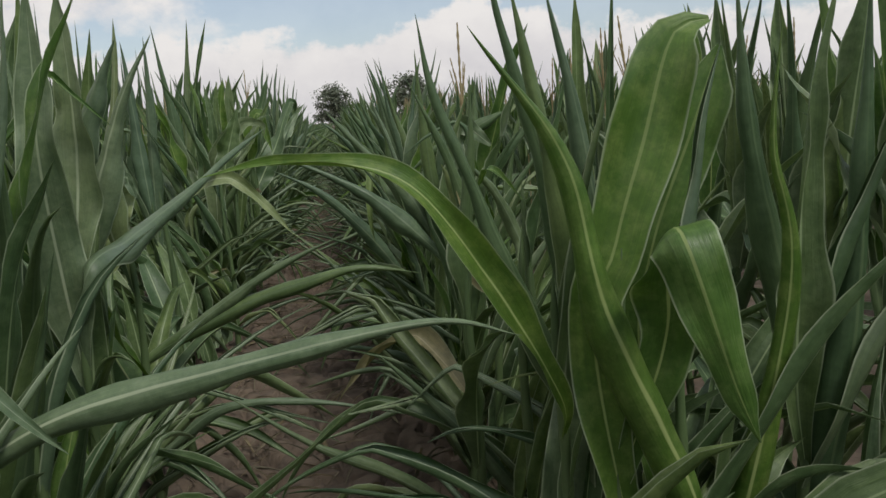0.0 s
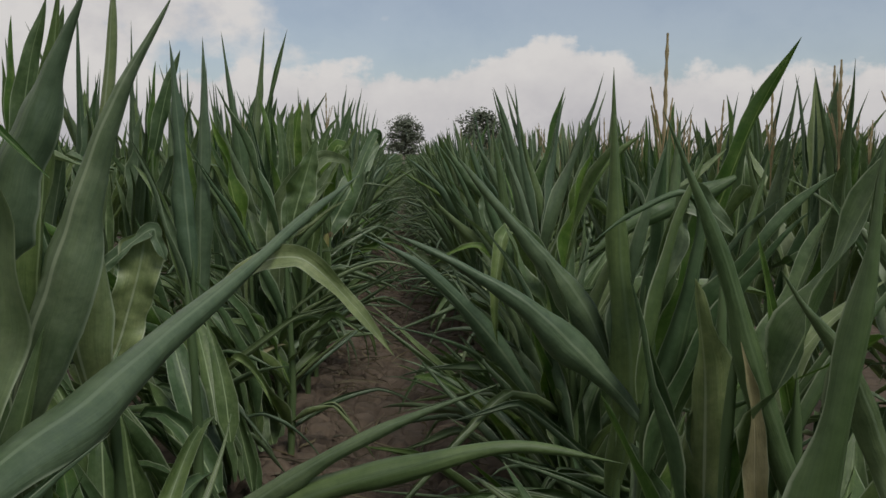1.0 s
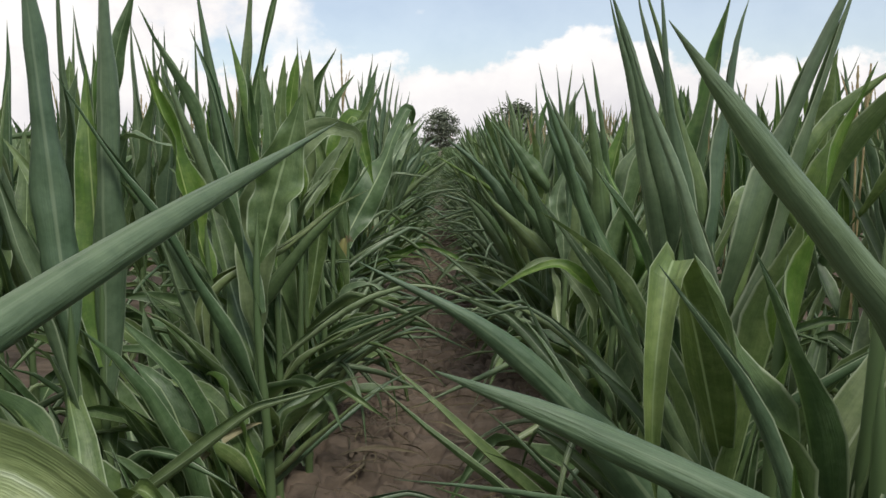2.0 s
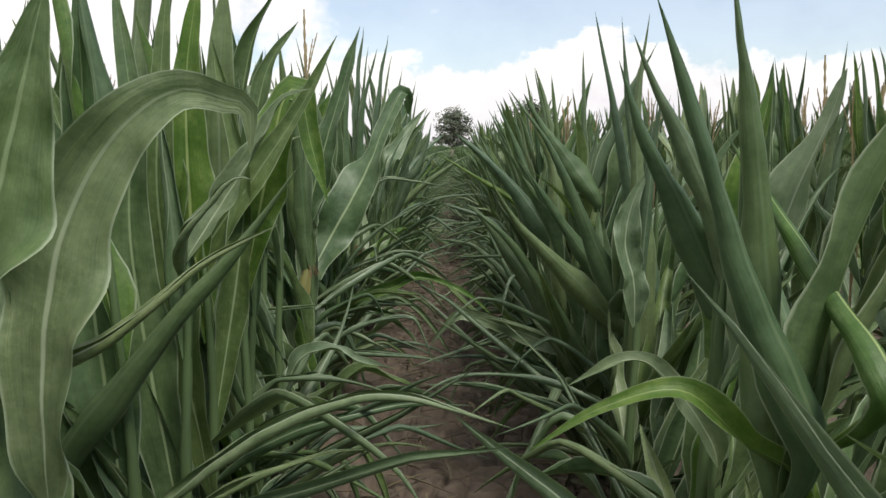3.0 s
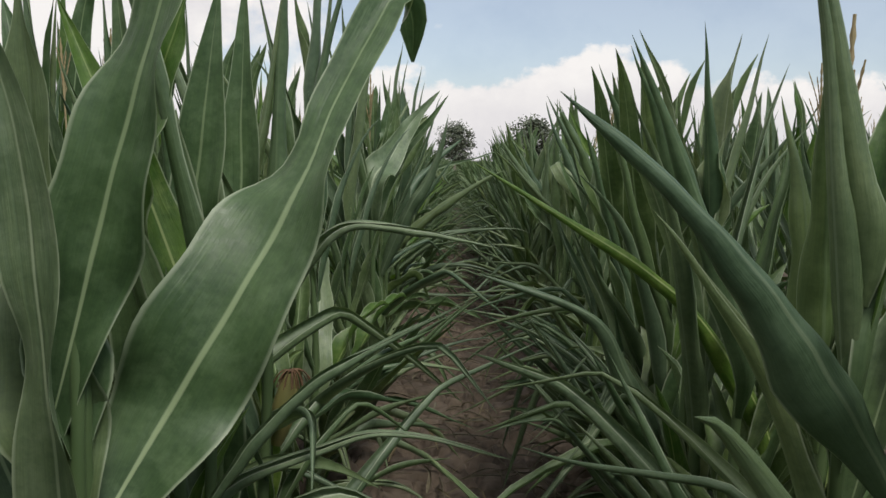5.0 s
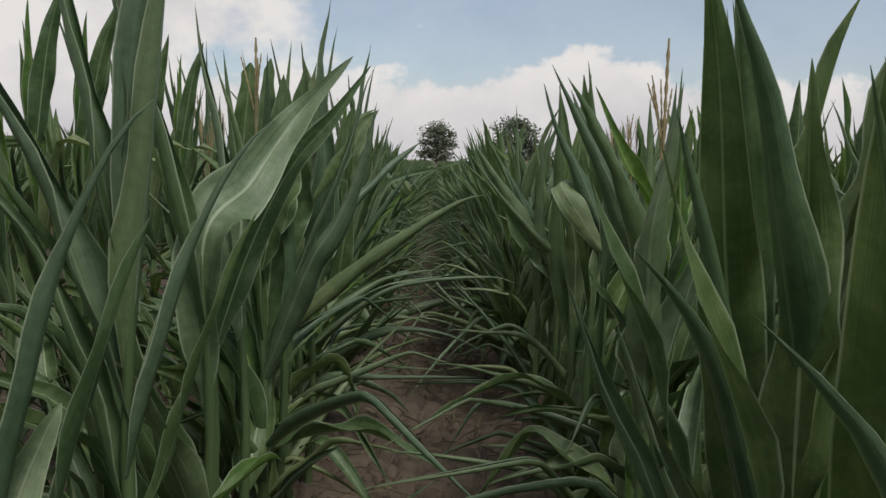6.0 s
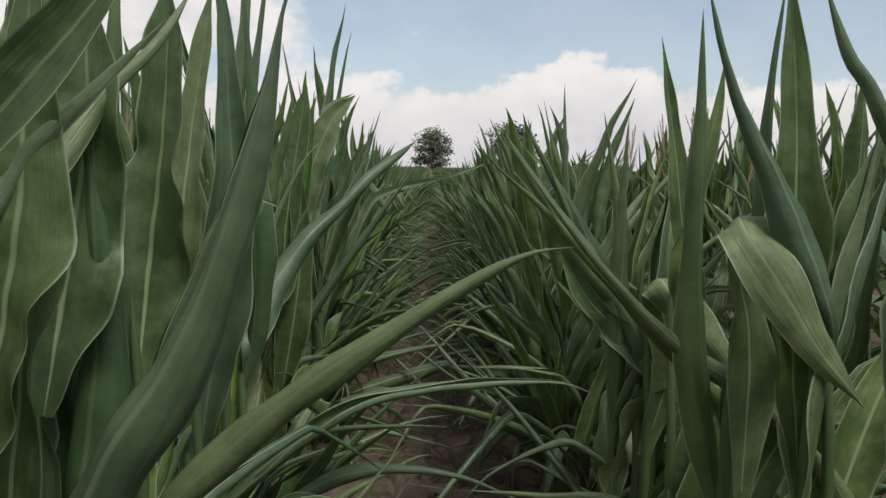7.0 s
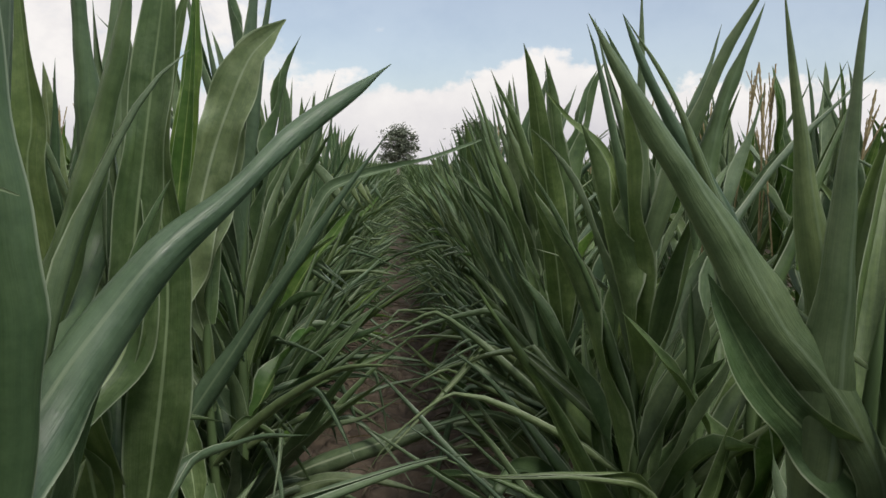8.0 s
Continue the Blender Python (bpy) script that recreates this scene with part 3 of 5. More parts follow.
p = hero_plant(-0.42, 4.07)
grow(p, "scrolls", 0.06, 3.6, P, (0.00, 0.00, 0.76), (0.04, -0.07, 0.85), (0.08, -0.07, 0.90), (0.11, -0.07, 0.93), (0.14, -0.07, 0.93))
grow(p, "flat", 0.06, 0.99, P, (0.00, 0.00, 0.79), (0.06, 0.03, 0.89), (0.12, 0.03, 0.98), (0.16, 0.03, 1.05), (0.21, 0.03, 1.07))
grow(p, "face", 0.11, 0.6, A, (0.00, 0.00, 0.21), (-0.09, 0.03, 0.78), (-0.08, 0.03, 1.03), (-0.10, 0.03, 1.24))
p = hero_plant(-0.45, 4.28)
grow(p, "face", 0.11, 0.5, A, (0.00, 0.00, 0.27), (-0.05, -0.08, 0.82), (-0.04, -0.08, 1.08), (-0.02, -0.08, 1.26))
grow(p, "face", 0.095, 0.77, A, (0.00, 0.00, 0.34), (-0.12, 0.02, 0.57), (-0.01, 0.02, 0.78), (0.09, 0.02, 0.92), (0.18, 0.02, 1.05), (0.25, 0.02, 1.18))
grow(p, "face", 0.08, 1.1, A, (0.00, 0.00, 0.41), (0.07, 0.02, 0.86), (0.05, 0.02, 1.04), (0.02, 0.02, 1.18))
grow(p, "face", 0.12, 0.7, Y, (0.00, 0.00, 0.61), (-0.03, 0.02, 0.83), (-0.03, 0.02, 1.09), (-0.00, 0.02, 1.28))
p = hero_plant(-0.41, 4.38)
grow(p, "face", 0.1, 0.5, Y, (0.00, 0.00, 0.68), (0.07, -0.03, 0.96), (0.10, -0.03, 1.07), (0.13, -0.03, 1.08), (0.15, -0.03, 0.98), (0.18, -0.03, 0.87))
grow(p, "face", 0.07, 0.83, A, (0.00, 0.00, 0.75), (0.00, 0.02, 0.85), (0.05, 0.02, 1.11), (0.12, 0.02, 1.22))
grow(p, "face", 0.12, 0.6, U, (0.00, 0.00, 0.60), (-0.04, 0.02, 0.84), (-0.04, 0.02, 1.07), (-0.02, 0.02, 1.30))
p = hero_plant(-0.75, 4.65)
grow(p, "cone", 0.13, 2.5, A, (-0.01, -0.05, 0.65), (-0.03, -0.05, 1.05), (-0.10, -0.05, 1.61))
grow(p, "cone", 0.13, 2.5, U, (-0.00, 0.00, 0.64), (0.02, 0.00, 1.05), (0.09, 0.00, 1.64))
grow(p, "face", 0.08, 1.38, A, (0.04, 0.05, 0.69), (0.07, 0.05, 1.17), (0.19, 0.05, 1.64))
p = hero_plant(-0.45, 4.60)
grow(p, "face", 0.11, 1.4, A, (0.00, 0.00, 0.72), (-0.03, 0.00, 0.89), (0.01, 0.00, 1.18), (0.08, 0.00, 1.33))
p = hero_plant(-0.42, 4.75)
grow(p, "flat", 0.05, 1.1, P, (0.00, 0.00, 0.35), (0.05, 0.00, 0.45), (0.14, 0.00, 0.47), (0.20, 0.00, 0.44), (0.29, 0.00, 0.42))
p = hero_plant(-0.85, 4.80)
grow(p, "flat", 0.09, 0.44, P, (0.00, 0.00, 0.63), (0.12, 0.00, 1.03), (0.29, 0.00, 1.11), (0.46, 0.00, 1.11))
p = hero_plant(-0.52, 5.00, 4)
grow(p, "scrolls", 0.06, 3.6, P, (0.00, 0.00, 0.67), (0.00, 0.00, 0.95), (0.08, 0.00, 0.99), (0.13, 0.00, 1.01), (0.18, 0.00, 1.03))
p = hero_plant(-0.48, 5.47)
grow(p, "face", 0.09, 0.55, P, (0.00, 0.00, 0.32), (0.01, -0.07, 0.72), (-0.01, -0.07, 0.97), (-0.06, -0.07, 1.13), (-0.08, -0.07, 1.18))
grow(p, "flat", 0.065, 0.83, P, (0.00, 0.00, 0.05), (-0.13, 0.03, 0.46), (-0.14, 0.03, 0.71), (-0.18, 0.03, 0.86), (-0.21, 0.03, 0.94))
grow(p, "face", 0.12, 0.5, U, (0.00, 0.00, 0.48), (-0.05, 0.03, 0.87), (-0.05, 0.03, 1.00), (-0.06, 0.03, 1.14))
p = hero_plant(-0.44, 5.64)
grow(p, "flat", 0.065, 1.1, Y, (0.00, 0.00, 0.27), (0.02, -0.04, 0.32), (0.11, -0.04, 0.42), (0.23, -0.04, 0.47), (0.34, -0.04, 0.51), (0.50, -0.04, 0.45), (0.61, -0.04, 0.36))
grow(p, "face", 0.12, 0.6, P, (0.00, 0.00, 0.05), (-0.11, -0.04, 0.76), (-0.12, -0.04, 0.94), (-0.15, -0.04, 1.15))
grow(p, "scrolls", 0.06, 3.6, P, (0.00, 0.00, 0.45), (0.14, 0.01, 0.63), (0.24, 0.01, 0.71), (0.36, 0.01, 0.78))
p = hero_plant(-0.42, 5.70, 4)
grow(p, "scrolls", 0.06, 3.6, P, (0.00, 0.00, 0.18), (0.00, 0.00, 0.46), (0.17, 0.00, 0.57), (0.27, 0.00, 0.59), (0.41, 0.00, 0.56))
p = hero_plant(-0.60, 5.70)
grow(p, "face", 0.14, 0.5, Y, (0.00, 0.00, 0.68), (0.03, 0.00, 0.80), (0.11, 0.00, 1.01), (0.17, 0.00, 1.18))
p = hero_plant(-0.43, 5.80)
grow(p, "face", 0.14, 0.5, A, (0.00, 0.00, 0.26), (-0.06, 0.05, 0.75), (-0.04, 0.05, 0.98), (-0.01, 0.05, 1.21))
p = hero_plant(-0.39, 5.90)
grow(p, "scrolls", 0.06, 3.6, P, (0.00, 0.00, 0.68), (0.03, 0.00, 0.72), (0.12, 0.00, 0.84), (0.24, 0.00, 0.84), (0.38, 0.00, 0.82))
p = hero_plant(-0.57, 6.05)
grow(p, "face", 0.13, 0.6, A, (0.00, 0.00, 0.26), (-0.08, -0.05, 0.82), (-0.07, -0.05, 1.02), (-0.09, -0.05, 1.26))
grow(p, "face", 0.12, 0.6, A, (0.00, 0.00, 0.26), (0.08, 0.05, 0.81), (0.09, 0.05, 1.03), (0.10, 0.05, 1.27))
p = hero_plant(-0.47, 6.40)
grow(p, "cone", 0.11, 2.4, A, (0.00, 0.00, 0.55), (-0.02, 0.00, 0.67), (-0.01, 0.00, 1.15), (0.01, 0.00, 1.42))
grow(p, "cone", 0.11, 2.3, U, (0.00, 0.00, 0.32), (-0.09, 0.00, 0.78), (-0.04, 0.00, 1.05), (0.00, 0.00, 1.32))
p = hero_plant(-0.44, 6.60)
grow(p, "cone", 0.11, 2.4, A, (0.00, 0.00, 0.57), (-0.02, 0.00, 0.71), (0.01, 0.00, 1.12), (0.09, 0.00, 1.44))
p = hero_plant(-0.36, 7.20, 4)
grow(p, "face", 0.12, 0.55, P, (0.00, 0.00, 0.59), (0.00, 0.00, 0.87), (0.05, 0.10, 0.96), (0.11, 0.20, 1.08), (0.21, 0.25, 1.20))
p = hero_plant(-0.38, 7.70)
grow(p, "cone", 0.128, 2.5, U, (0.00, 0.00, 0.49), (0.11, -0.05, 0.76), (0.18, -0.05, 0.88), (0.23, -0.05, 1.01), (0.26, -0.05, 1.13))
grow(p, "face", 0.12, 0.6, A, (0.00, 0.00, 0.75), (0.04, 0.00, 0.95), (0.05, 0.00, 1.05), (0.06, 0.00, 1.16))
grow(p, "face", 0.11, 0.5, A, (0.00, 0.00, 0.55), (0.02, 0.05, 0.88), (0.03, 0.05, 1.03), (0.03, 0.05, 1.17))
p = hero_plant(-0.40, 7.60, 4)
grow(p, "ridge", 0.15, 2.3, P, (0.00, 0.00, 0.61), (0.00, 0.00, 0.89), (0.02, 0.05, 0.95), (0.05, 0.10, 1.01), (0.12, 0.10, 1.07), (0.18, 0.10, 1.12))
p = hero_plant(-0.41, 7.87)
grow(p, "cone", 0.12, 2.5, A, (0.00, 0.00, 0.47), (0.04, 0.03, 0.80), (0.04, 0.03, 1.03), (0.03, 0.03, 1.21))
grow(p, "face", 0.13, 0.6, A, (0.00, 0.00, 0.75), (0.02, 0.03, 0.93), (0.04, 0.03, 1.06), (0.04, 0.03, 1.21))
p = hero_plant(-0.39, 8.06)
grow(p, "cone", 0.105, 2.5, U, (0.00, 0.00, 0.51), (0.04, -0.04, 0.57), (0.15, -0.04, 0.68), (0.26, -0.04, 0.77), (0.41, -0.04, 0.87), (0.49, -0.04, 0.91), (0.55, -0.04, 0.92))
grow(p, "face", 0.13, 0.6, A, (0.00, 0.00, 0.70), (0.01, 0.04, 0.91), (0.03, 0.04, 1.07), (0.04, 0.04, 1.26))
p = hero_plant(-0.41, 8.33)
grow(p, "face", 0.1, 0.6, P, (0.00, 0.00, 0.56), (-0.01, -0.03, 0.77), (0.02, -0.03, 1.04), (0.06, -0.03, 1.29))
grow(p, "face", 0.12, 0.8, U, (0.00, 0.00, 0.41), (0.08, -0.03, 0.91), (0.08, -0.03, 1.09), (0.07, -0.03, 1.29))
p = hero_plant(-0.46, 8.40, 4)
grow(p, "cone", 0.06, 2.6, U, (0.00, 0.00, 0.16), (0.12, 0.00, 0.29), (0.33, 0.00, 0.30), (0.63, 0.00, 0.31))
p = hero_plant(-0.39, 8.47)
grow(p, "scrolls", 0.084, 3.6, P, (0.00, 0.00, 0.36), (0.01, -0.03, 0.39), (0.17, -0.03, 0.53), (0.31, -0.03, 0.60), (0.58, -0.03, 0.63), (0.68, -0.03, 0.61))
grow(p, "cone", 0.06, 2.6, U, (0.00, 0.00, 0.30), (0.05, 0.03, 0.33), (0.22, 0.03, 0.43), (0.42, 0.03, 0.43), (0.60, 0.03, 0.36))
p = hero_plant(-0.39, 8.60)
grow(p, "cone", 0.11, 2.5, A, (0.00, 0.00, 0.56), (0.03, 0.00, 0.73), (0.02, 0.00, 1.11), (0.01, 0.00, 1.36))
p = hero_plant(-0.41, 9.03)
grow(p, "face", 0.09, 0.66, A, (0.00, 0.00, 0.31), (0.07, -0.03, 0.75), (0.06, -0.03, 0.98), (0.11, -0.03, 1.18))
grow(p, "face", 0.12, 0.6, A, (0.00, 0.00, 0.26), (-0.09, -0.03, 0.86), (-0.09, -0.03, 1.01), (-0.10, -0.03, 1.19))
grow(p, "face", 0.05, 0.77, Y, (0.00, 0.00, 0.31), (0.05, 0.07, 0.83), (0.08, 0.07, 1.06), (0.09, 0.07, 1.20))
p = hero_plant(-0.46, 9.25)
grow(p, "face", 0.12, 0.6, U, (0.00, 0.00, 0.53), (-0.01, -0.05, 0.84), (0.00, -0.05, 1.02), (0.00, -0.05, 1.24))
grow(p, "cone", 0.12, 2.4, U, (0.00, 0.00, 0.16), (-0.08, 0.05, 0.73), (-0.09, 0.05, 1.03), (-0.10, 0.05, 1.24))
p = hero_plant(-0.66, 9.40)
grow(p, "cone", 0.1, 2.4, A, (0.00, 0.00, 0.67), (0.06, 0.00, 0.98), (0.15, 0.00, 1.25))
p = hero_plant(-0.44, 9.63)
grow(p, "flat", 0.1, 0.44, P, (0.00, 0.00, 0.56), (-0.02, -0.03, 0.70), (0.05, -0.03, 0.96), (0.08, -0.03, 1.15), (0.10, -0.03, 1.20), (0.17, -0.03, 1.24))
grow(p, "cone", 0.105, 2.5, U, (0.00, 0.00, 0.16), (-0.08, -0.03, 0.32), (0.07, -0.03, 0.58), (0.23, -0.03, 0.82), (0.38, -0.03, 1.02))
grow(p, "cone", 0.05, 1.2, P, (0.00, 0.00, 0.08), (0.04, 0.07, 0.13), (0.19, 0.07, 0.22), (0.32, 0.07, 0.23), (0.49, 0.07, 0.19))
p = hero_plant(-0.43, 9.90)
grow(p, "cone", 0.117, 2.5, P, (0.00, 0.00, 0.07), (0.12, 0.00, 0.16), (0.40, 0.00, 0.26), (0.60, 0.00, 0.30), (0.79, 0.00, 0.29))
grow(p, "cone", 0.05, 2.6, U, (0.00, 0.00, 0.15), (0.15, 0.00, 0.27), (0.30, 0.00, 0.31), (0.41, 0.00, 0.37))
p = hero_plant(-0.43, 10.40)
grow(p, "flat", 0.055, 1.1, P, (0.00, 0.00, 0.44), (0.14, 0.00, 0.81), (0.24, 0.00, 0.90), (0.49, 0.00, 0.97), (0.70, 0.00, 1.05))
p = hero_plant(0.47, 0.95, 0)
grow(p, "drape", 0.0844, 0.5, Y, (0.00, 0.00, 0.50), (0.05, -0.03, 0.69), (0.04, -0.07, 0.79), (0.03, -0.10, 0.85), (0.02, -0.14, 0.87), (0.02, -0.17, 0.85), (0.04, -0.18, 0.78), (0.07, -0.18, 0.69), (0.10, -0.18, 0.62), wide=(0.3, 0.6, 0.9, 1, 1, 1, 0.9, 0.6, 0.2))
p = hero_plant(0.55, 0.94, 4)
grow(p, "cone", 0.13, 2.5, Y, (0.00, 0.00, 0.38), (0.01, -0.04, 0.47), (-0.11, -0.04, 0.75), (-0.16, -0.04, 0.95), (-0.27, -0.04, 1.11))
grow(p, "cone", 0.095, 2.5, Y, (0.00, 0.00, 0.05), (0.13, -0.04, 0.72), (0.11, -0.04, 0.95), (0.12, -0.04, 1.10))
grow(p, "face", 0.09, 0.33, Y, (0.00, 0.00, 0.05), (-0.11, 0.01, 0.66), (-0.08, 0.01, 0.83), (-0.04, 0.01, 0.96), (0.00, 0.01, 1.09), (0.05, 0.01, 1.11), wide=(0.2, 0.3, 0.45, 0.7, 0.95, 1.0, 0.95))
grow(p, "face", 0.075, 0.33, Y, (0.00, 0.00, 0.24), (-0.03, 0.06, 0.65), (-0.01, 0.06, 0.81), (0.05, 0.06, 0.97), (0.09, 0.06, 1.08), wide=(0.2, 0.35, 0.6, 0.9, 1.0, 0.9))
p = hero_plant(0.79, 1.02)
grow(p, "face", 0.09, 1.1, A, (0.00, 0.00, 0.44), (-0.03, -0.02, 0.62), (-0.02, -0.02, 0.98), (0.02, -0.02, 1.16))
grow(p, "cone", 0.12, 2.5, A, (0.00, 0.00, 0.26), (0.05, -0.02, 0.56), (0.07, -0.02, 0.82), (0.07, -0.02, 1.17))
grow(p, "cone", 0.1, 2.5, A, (0.00, 0.00, 0.55), (-0.02, 0.03, 0.73), (-0.07, 0.03, 0.95), (-0.10, 0.03, 1.19))
p = hero_plant(0.42, 1.06)
grow(p, "flat", 0.07, 1.1, Y, (0.00, 0.00, 0.52), (-0.01, -0.03, 0.60), (-0.11, -0.03, 0.79), (-0.22, -0.03, 0.93), (-0.37, -0.03, 0.96), (-0.48, -0.03, 0.95))
grow(p, "face", 0.055, 1.38, A, (0.00, 0.00, 0.17), (0.09, 0.04, 0.74), (0.10, 0.04, 1.00), (0.11, 0.04, 1.20))
p = hero_plant(0.55, 1.23)
grow(p, "cone", 0.117, 2.5, A, (0.00, 0.00, 0.50), (-0.02, -0.03, 0.64), (-0.10, -0.03, 1.00), (-0.15, -0.03, 1.21))
grow(p, "cone", 0.117, 2.5, U, (0.00, 0.00, 0.41), (0.02, 0.02, 0.61), (-0.02, 0.02, 0.95), (-0.08, 0.02, 1.21))
p = hero_plant(0.36, 1.50)
grow(p, "cone", 0.06, 2.6, U, (0.00, 0.00, 0.12), (-0.02, 0.00, 0.15), (-0.17, 0.00, 0.27), (-0.33, -0.00, 0.36), (-0.51, -0.00, 0.50))
p = hero_plant(0.49, 1.50, 4)
grow(p, "cone", 0.08, 2.6, U, (0.00, 0.00, 0.14), (-0.10, 0.00, 0.29), (-0.22, 0.00, 0.43), (-0.33, -0.00, 0.55))
p = hero_plant(0.39, 1.75)
grow(p, "flat", 0.05, 1.38, Y, (0.00, 0.00, 0.58), (0.02, 0.00, 0.77), (0.00, 0.00, 0.84))
p = hero_plant(0.40, 2.12)
grow(p, "cone", 0.075, 2.5, A, (0.00, 0.00, 0.44), (0.08, -0.02, 0.88), (0.06, -0.02, 0.99), (-0.03, -0.02, 0.96), (-0.10, -0.02, 0.91))
grow(p, "cone", 0.105, 2.5, U, (0.00, 0.00, 0.60), (-0.04, 0.02, 0.65), (-0.18, 0.02, 0.79), (-0.29, 0.02, 0.86), (-0.37, 0.02, 0.90), (-0.42, 0.02, 0.92))
p = hero_plant(0.39, 2.26)
grow(p, "cone", 0.128, 2.5, A, (0.00, 0.00, 0.36), (0.02, -0.04, 0.61), (-0.01, -0.04, 0.90), (-0.03, -0.04, 1.20))
grow(p, "cone", 0.105, 2.5, U, (0.00, 0.00, 0.64), (-0.07, 0.01, 0.79), (-0.21, 0.01, 0.95), (-0.30, 0.01, 1.05))
grow(p, "flat", 0.075, 0.88, A, (0.00, 0.00, 0.56), (0.02, 0.03, 0.61), (-0.09, 0.03, 0.79), (-0.16, 0.03, 0.89), (-0.21, 0.03, 0.96))
p = hero_plant(0.62, 2.30)
grow(p, "cone", 0.095, 2.5, A, (0.00, 0.00, 1.01), (-0.10, 0.00, 0.96), (-0.20, 0.00, 0.91), (-0.30, 0.00, 0.84))
p = hero_plant(0.39, 2.80)
grow(p, "cone", 0.117, 2.5, U, (0.00, 0.00, 0.33), (-0.16, 0.00, 0.57), (-0.34, 0.00, 0.76), (-0.51, 0.00, 0.86))
p = hero_plant(0.39, 3.70)
grow(p, "cone", 0.095, 2.5, A, (0.00, 0.00, 0.55), (0.01, -0.05, 0.67), (-0.07, -0.05, 0.85), (-0.13, -0.05, 1.01), (-0.18, -0.05, 1.13))
grow(p, "cone", 0.117, 2.5, A, (0.00, 0.00, 0.54), (-0.01, 0.05, 0.81), (-0.04, 0.05, 1.02), (-0.07, 0.05, 1.16))
p = hero_plant(0.42, 3.70, 4)
grow(p, "flat", 0.055, 0.88, Y, (0.00, 0.00, 0.29), (0.00, 0.00, 0.57), (-0.08, 0.00, 0.65), (-0.15, 0.00, 0.71), (-0.24, 0.00, 0.69), (-0.32, 0.00, 0.64))
p = hero_plant(0.40, 3.95)
grow(p, "flat", 0.05, 0.99, P, (0.00, 0.00, 0.47), (-0.02, -0.05, 0.56), (-0.08, -0.05, 0.65), (-0.14, -0.05, 0.69), (-0.23, -0.05, 0.65))
grow(p, "cone", 0.117, 2.5, U, (0.00, 0.00, 0.62), (0.05, 0.05, 0.77), (-0.04, 0.05, 0.97), (-0.09, 0.05, 1.06), (-0.13, 0.05, 1.14))
p = hero_plant(0.42, 4.05)
grow(p, "cone", 0.13, 2.5, A, (0.00, 0.00, 0.58), (0.04, 0.00, 0.67), (-0.04, 0.00, 0.86), (-0.11, 0.00, 0.99), (-0.16, 0.00, 1.11))
p = hero_plant(0.40, 4.47)
grow(p, "face", 0.08, 0.6, P, (0.00, 0.00, 0.60), (-0.01, -0.02, 0.70), (-0.03, -0.02, 0.78), (-0.02, -0.02, 0.86), (0.01, -0.02, 0.93))
p = hero_plant(0.43, 4.66)
grow(p, "cone", 0.128, 2.5, U, (0.00, 0.00, 0.25), (0.01, -0.06, 0.63), (-0.01, -0.06, 1.03), (0.01, -0.06, 1.27))
grow(p, "cone", 0.117, 2.5, U, (0.00, 0.00, 0.26), (0.06, -0.01, 0.56), (-0.02, -0.01, 0.96), (-0.10, -0.01, 1.28))
grow(p, "cone", 0.105, 2.5, U, (0.00, 0.00, 0.24), (0.06, 0.04, 0.64), (-0.00, 0.04, 1.04), (-0.03, 0.04, 1.28))
grow(p, "flat", 0.06, 1.1, A, (0.00, 0.00, 0.05), (0.08, 0.04, 0.40), (0.11, 0.04, 0.81), (0.14, 0.04, 1.01))
p = hero_plant(0.44, 4.80)
grow(p, "cone", 0.117, 2.5, A, (0.00, 0.00, 0.29), (0.06, 0.00, 0.44), (-0.05, 0.00, 0.70), (-0.17, 0.00, 0.96), (-0.29, 0.00, 1.12))
p = hero_plant(0.41, 4.97)
grow(p, "cone", 0.13, 2.5, A, (0.00, 0.00, 0.80), (-0.01, -0.02, 0.84), (-0.08, -0.02, 0.94), (-0.15, -0.02, 1.03), (-0.21, -0.02, 1.12))
p = hero_plant(0.49, 4.95, 4)
grow(p, "cone", 0.095, 2.5, A, (0.00, 0.00, 0.26), (-0.20, 0.00, 0.54), (-0.32, 0.00, 0.72), (-0.46, 0.00, 0.84))
p = hero_plant(0.45, 5.00, 4)
grow(p, "cone", 0.075, 2.5, Y, (0.00, 0.00, 0.43), (0.00, 0.00, 0.71), (-0.08, 0.00, 0.78), (-0.15, 0.00, 0.86), (-0.23, 0.00, 0.92))
p = hero_plant(0.41, 5.00, 4)
grow(p, "face", 0.06, 0.6, P, (0.00, 0.00, 0.37), (-0.16, 0.00, 0.44), (-0.27, 0.00, 0.48), (-0.37, 0.00, 0.51), (-0.42, 0.00, 0.47), (-0.46, 0.00, 0.42))
p = hero_plant(0.42, 5.20, 4)
grow(p, "cone", 0.08, 2.5, D, (0.00, 0.00, 0.23), (0.00, 0.00, 0.51), (-0.09, 0.00, 0.60), (-0.15, 0.00, 0.67), (-0.19, 0.00, 0.69))
p = hero_plant(0.40, 5.38)
grow(p, "cone", 0.13, 2.5, U, (0.00, 0.00, 0.37), (-0.03, -0.03, 0.59), (-0.06, -0.03, 0.90), (-0.12, -0.03, 1.05), (-0.16, -0.03, 1.21))
grow(p, "cone", 0.105, 2.5, A, (0.00, 0.00, 0.52), (-0.01, 0.03, 0.67), (-0.04, 0.03, 1.00), (-0.07, 0.03, 1.21))
p = hero_plant(0.41, 5.35, 4)
grow(p, "cone", 0.07, 2.5, Y, (0.00, 0.00, 0.08), (-0.17, 0.00, 0.22), (-0.29, 0.00, 0.31))
p = hero_plant(0.50, 5.40, 4)
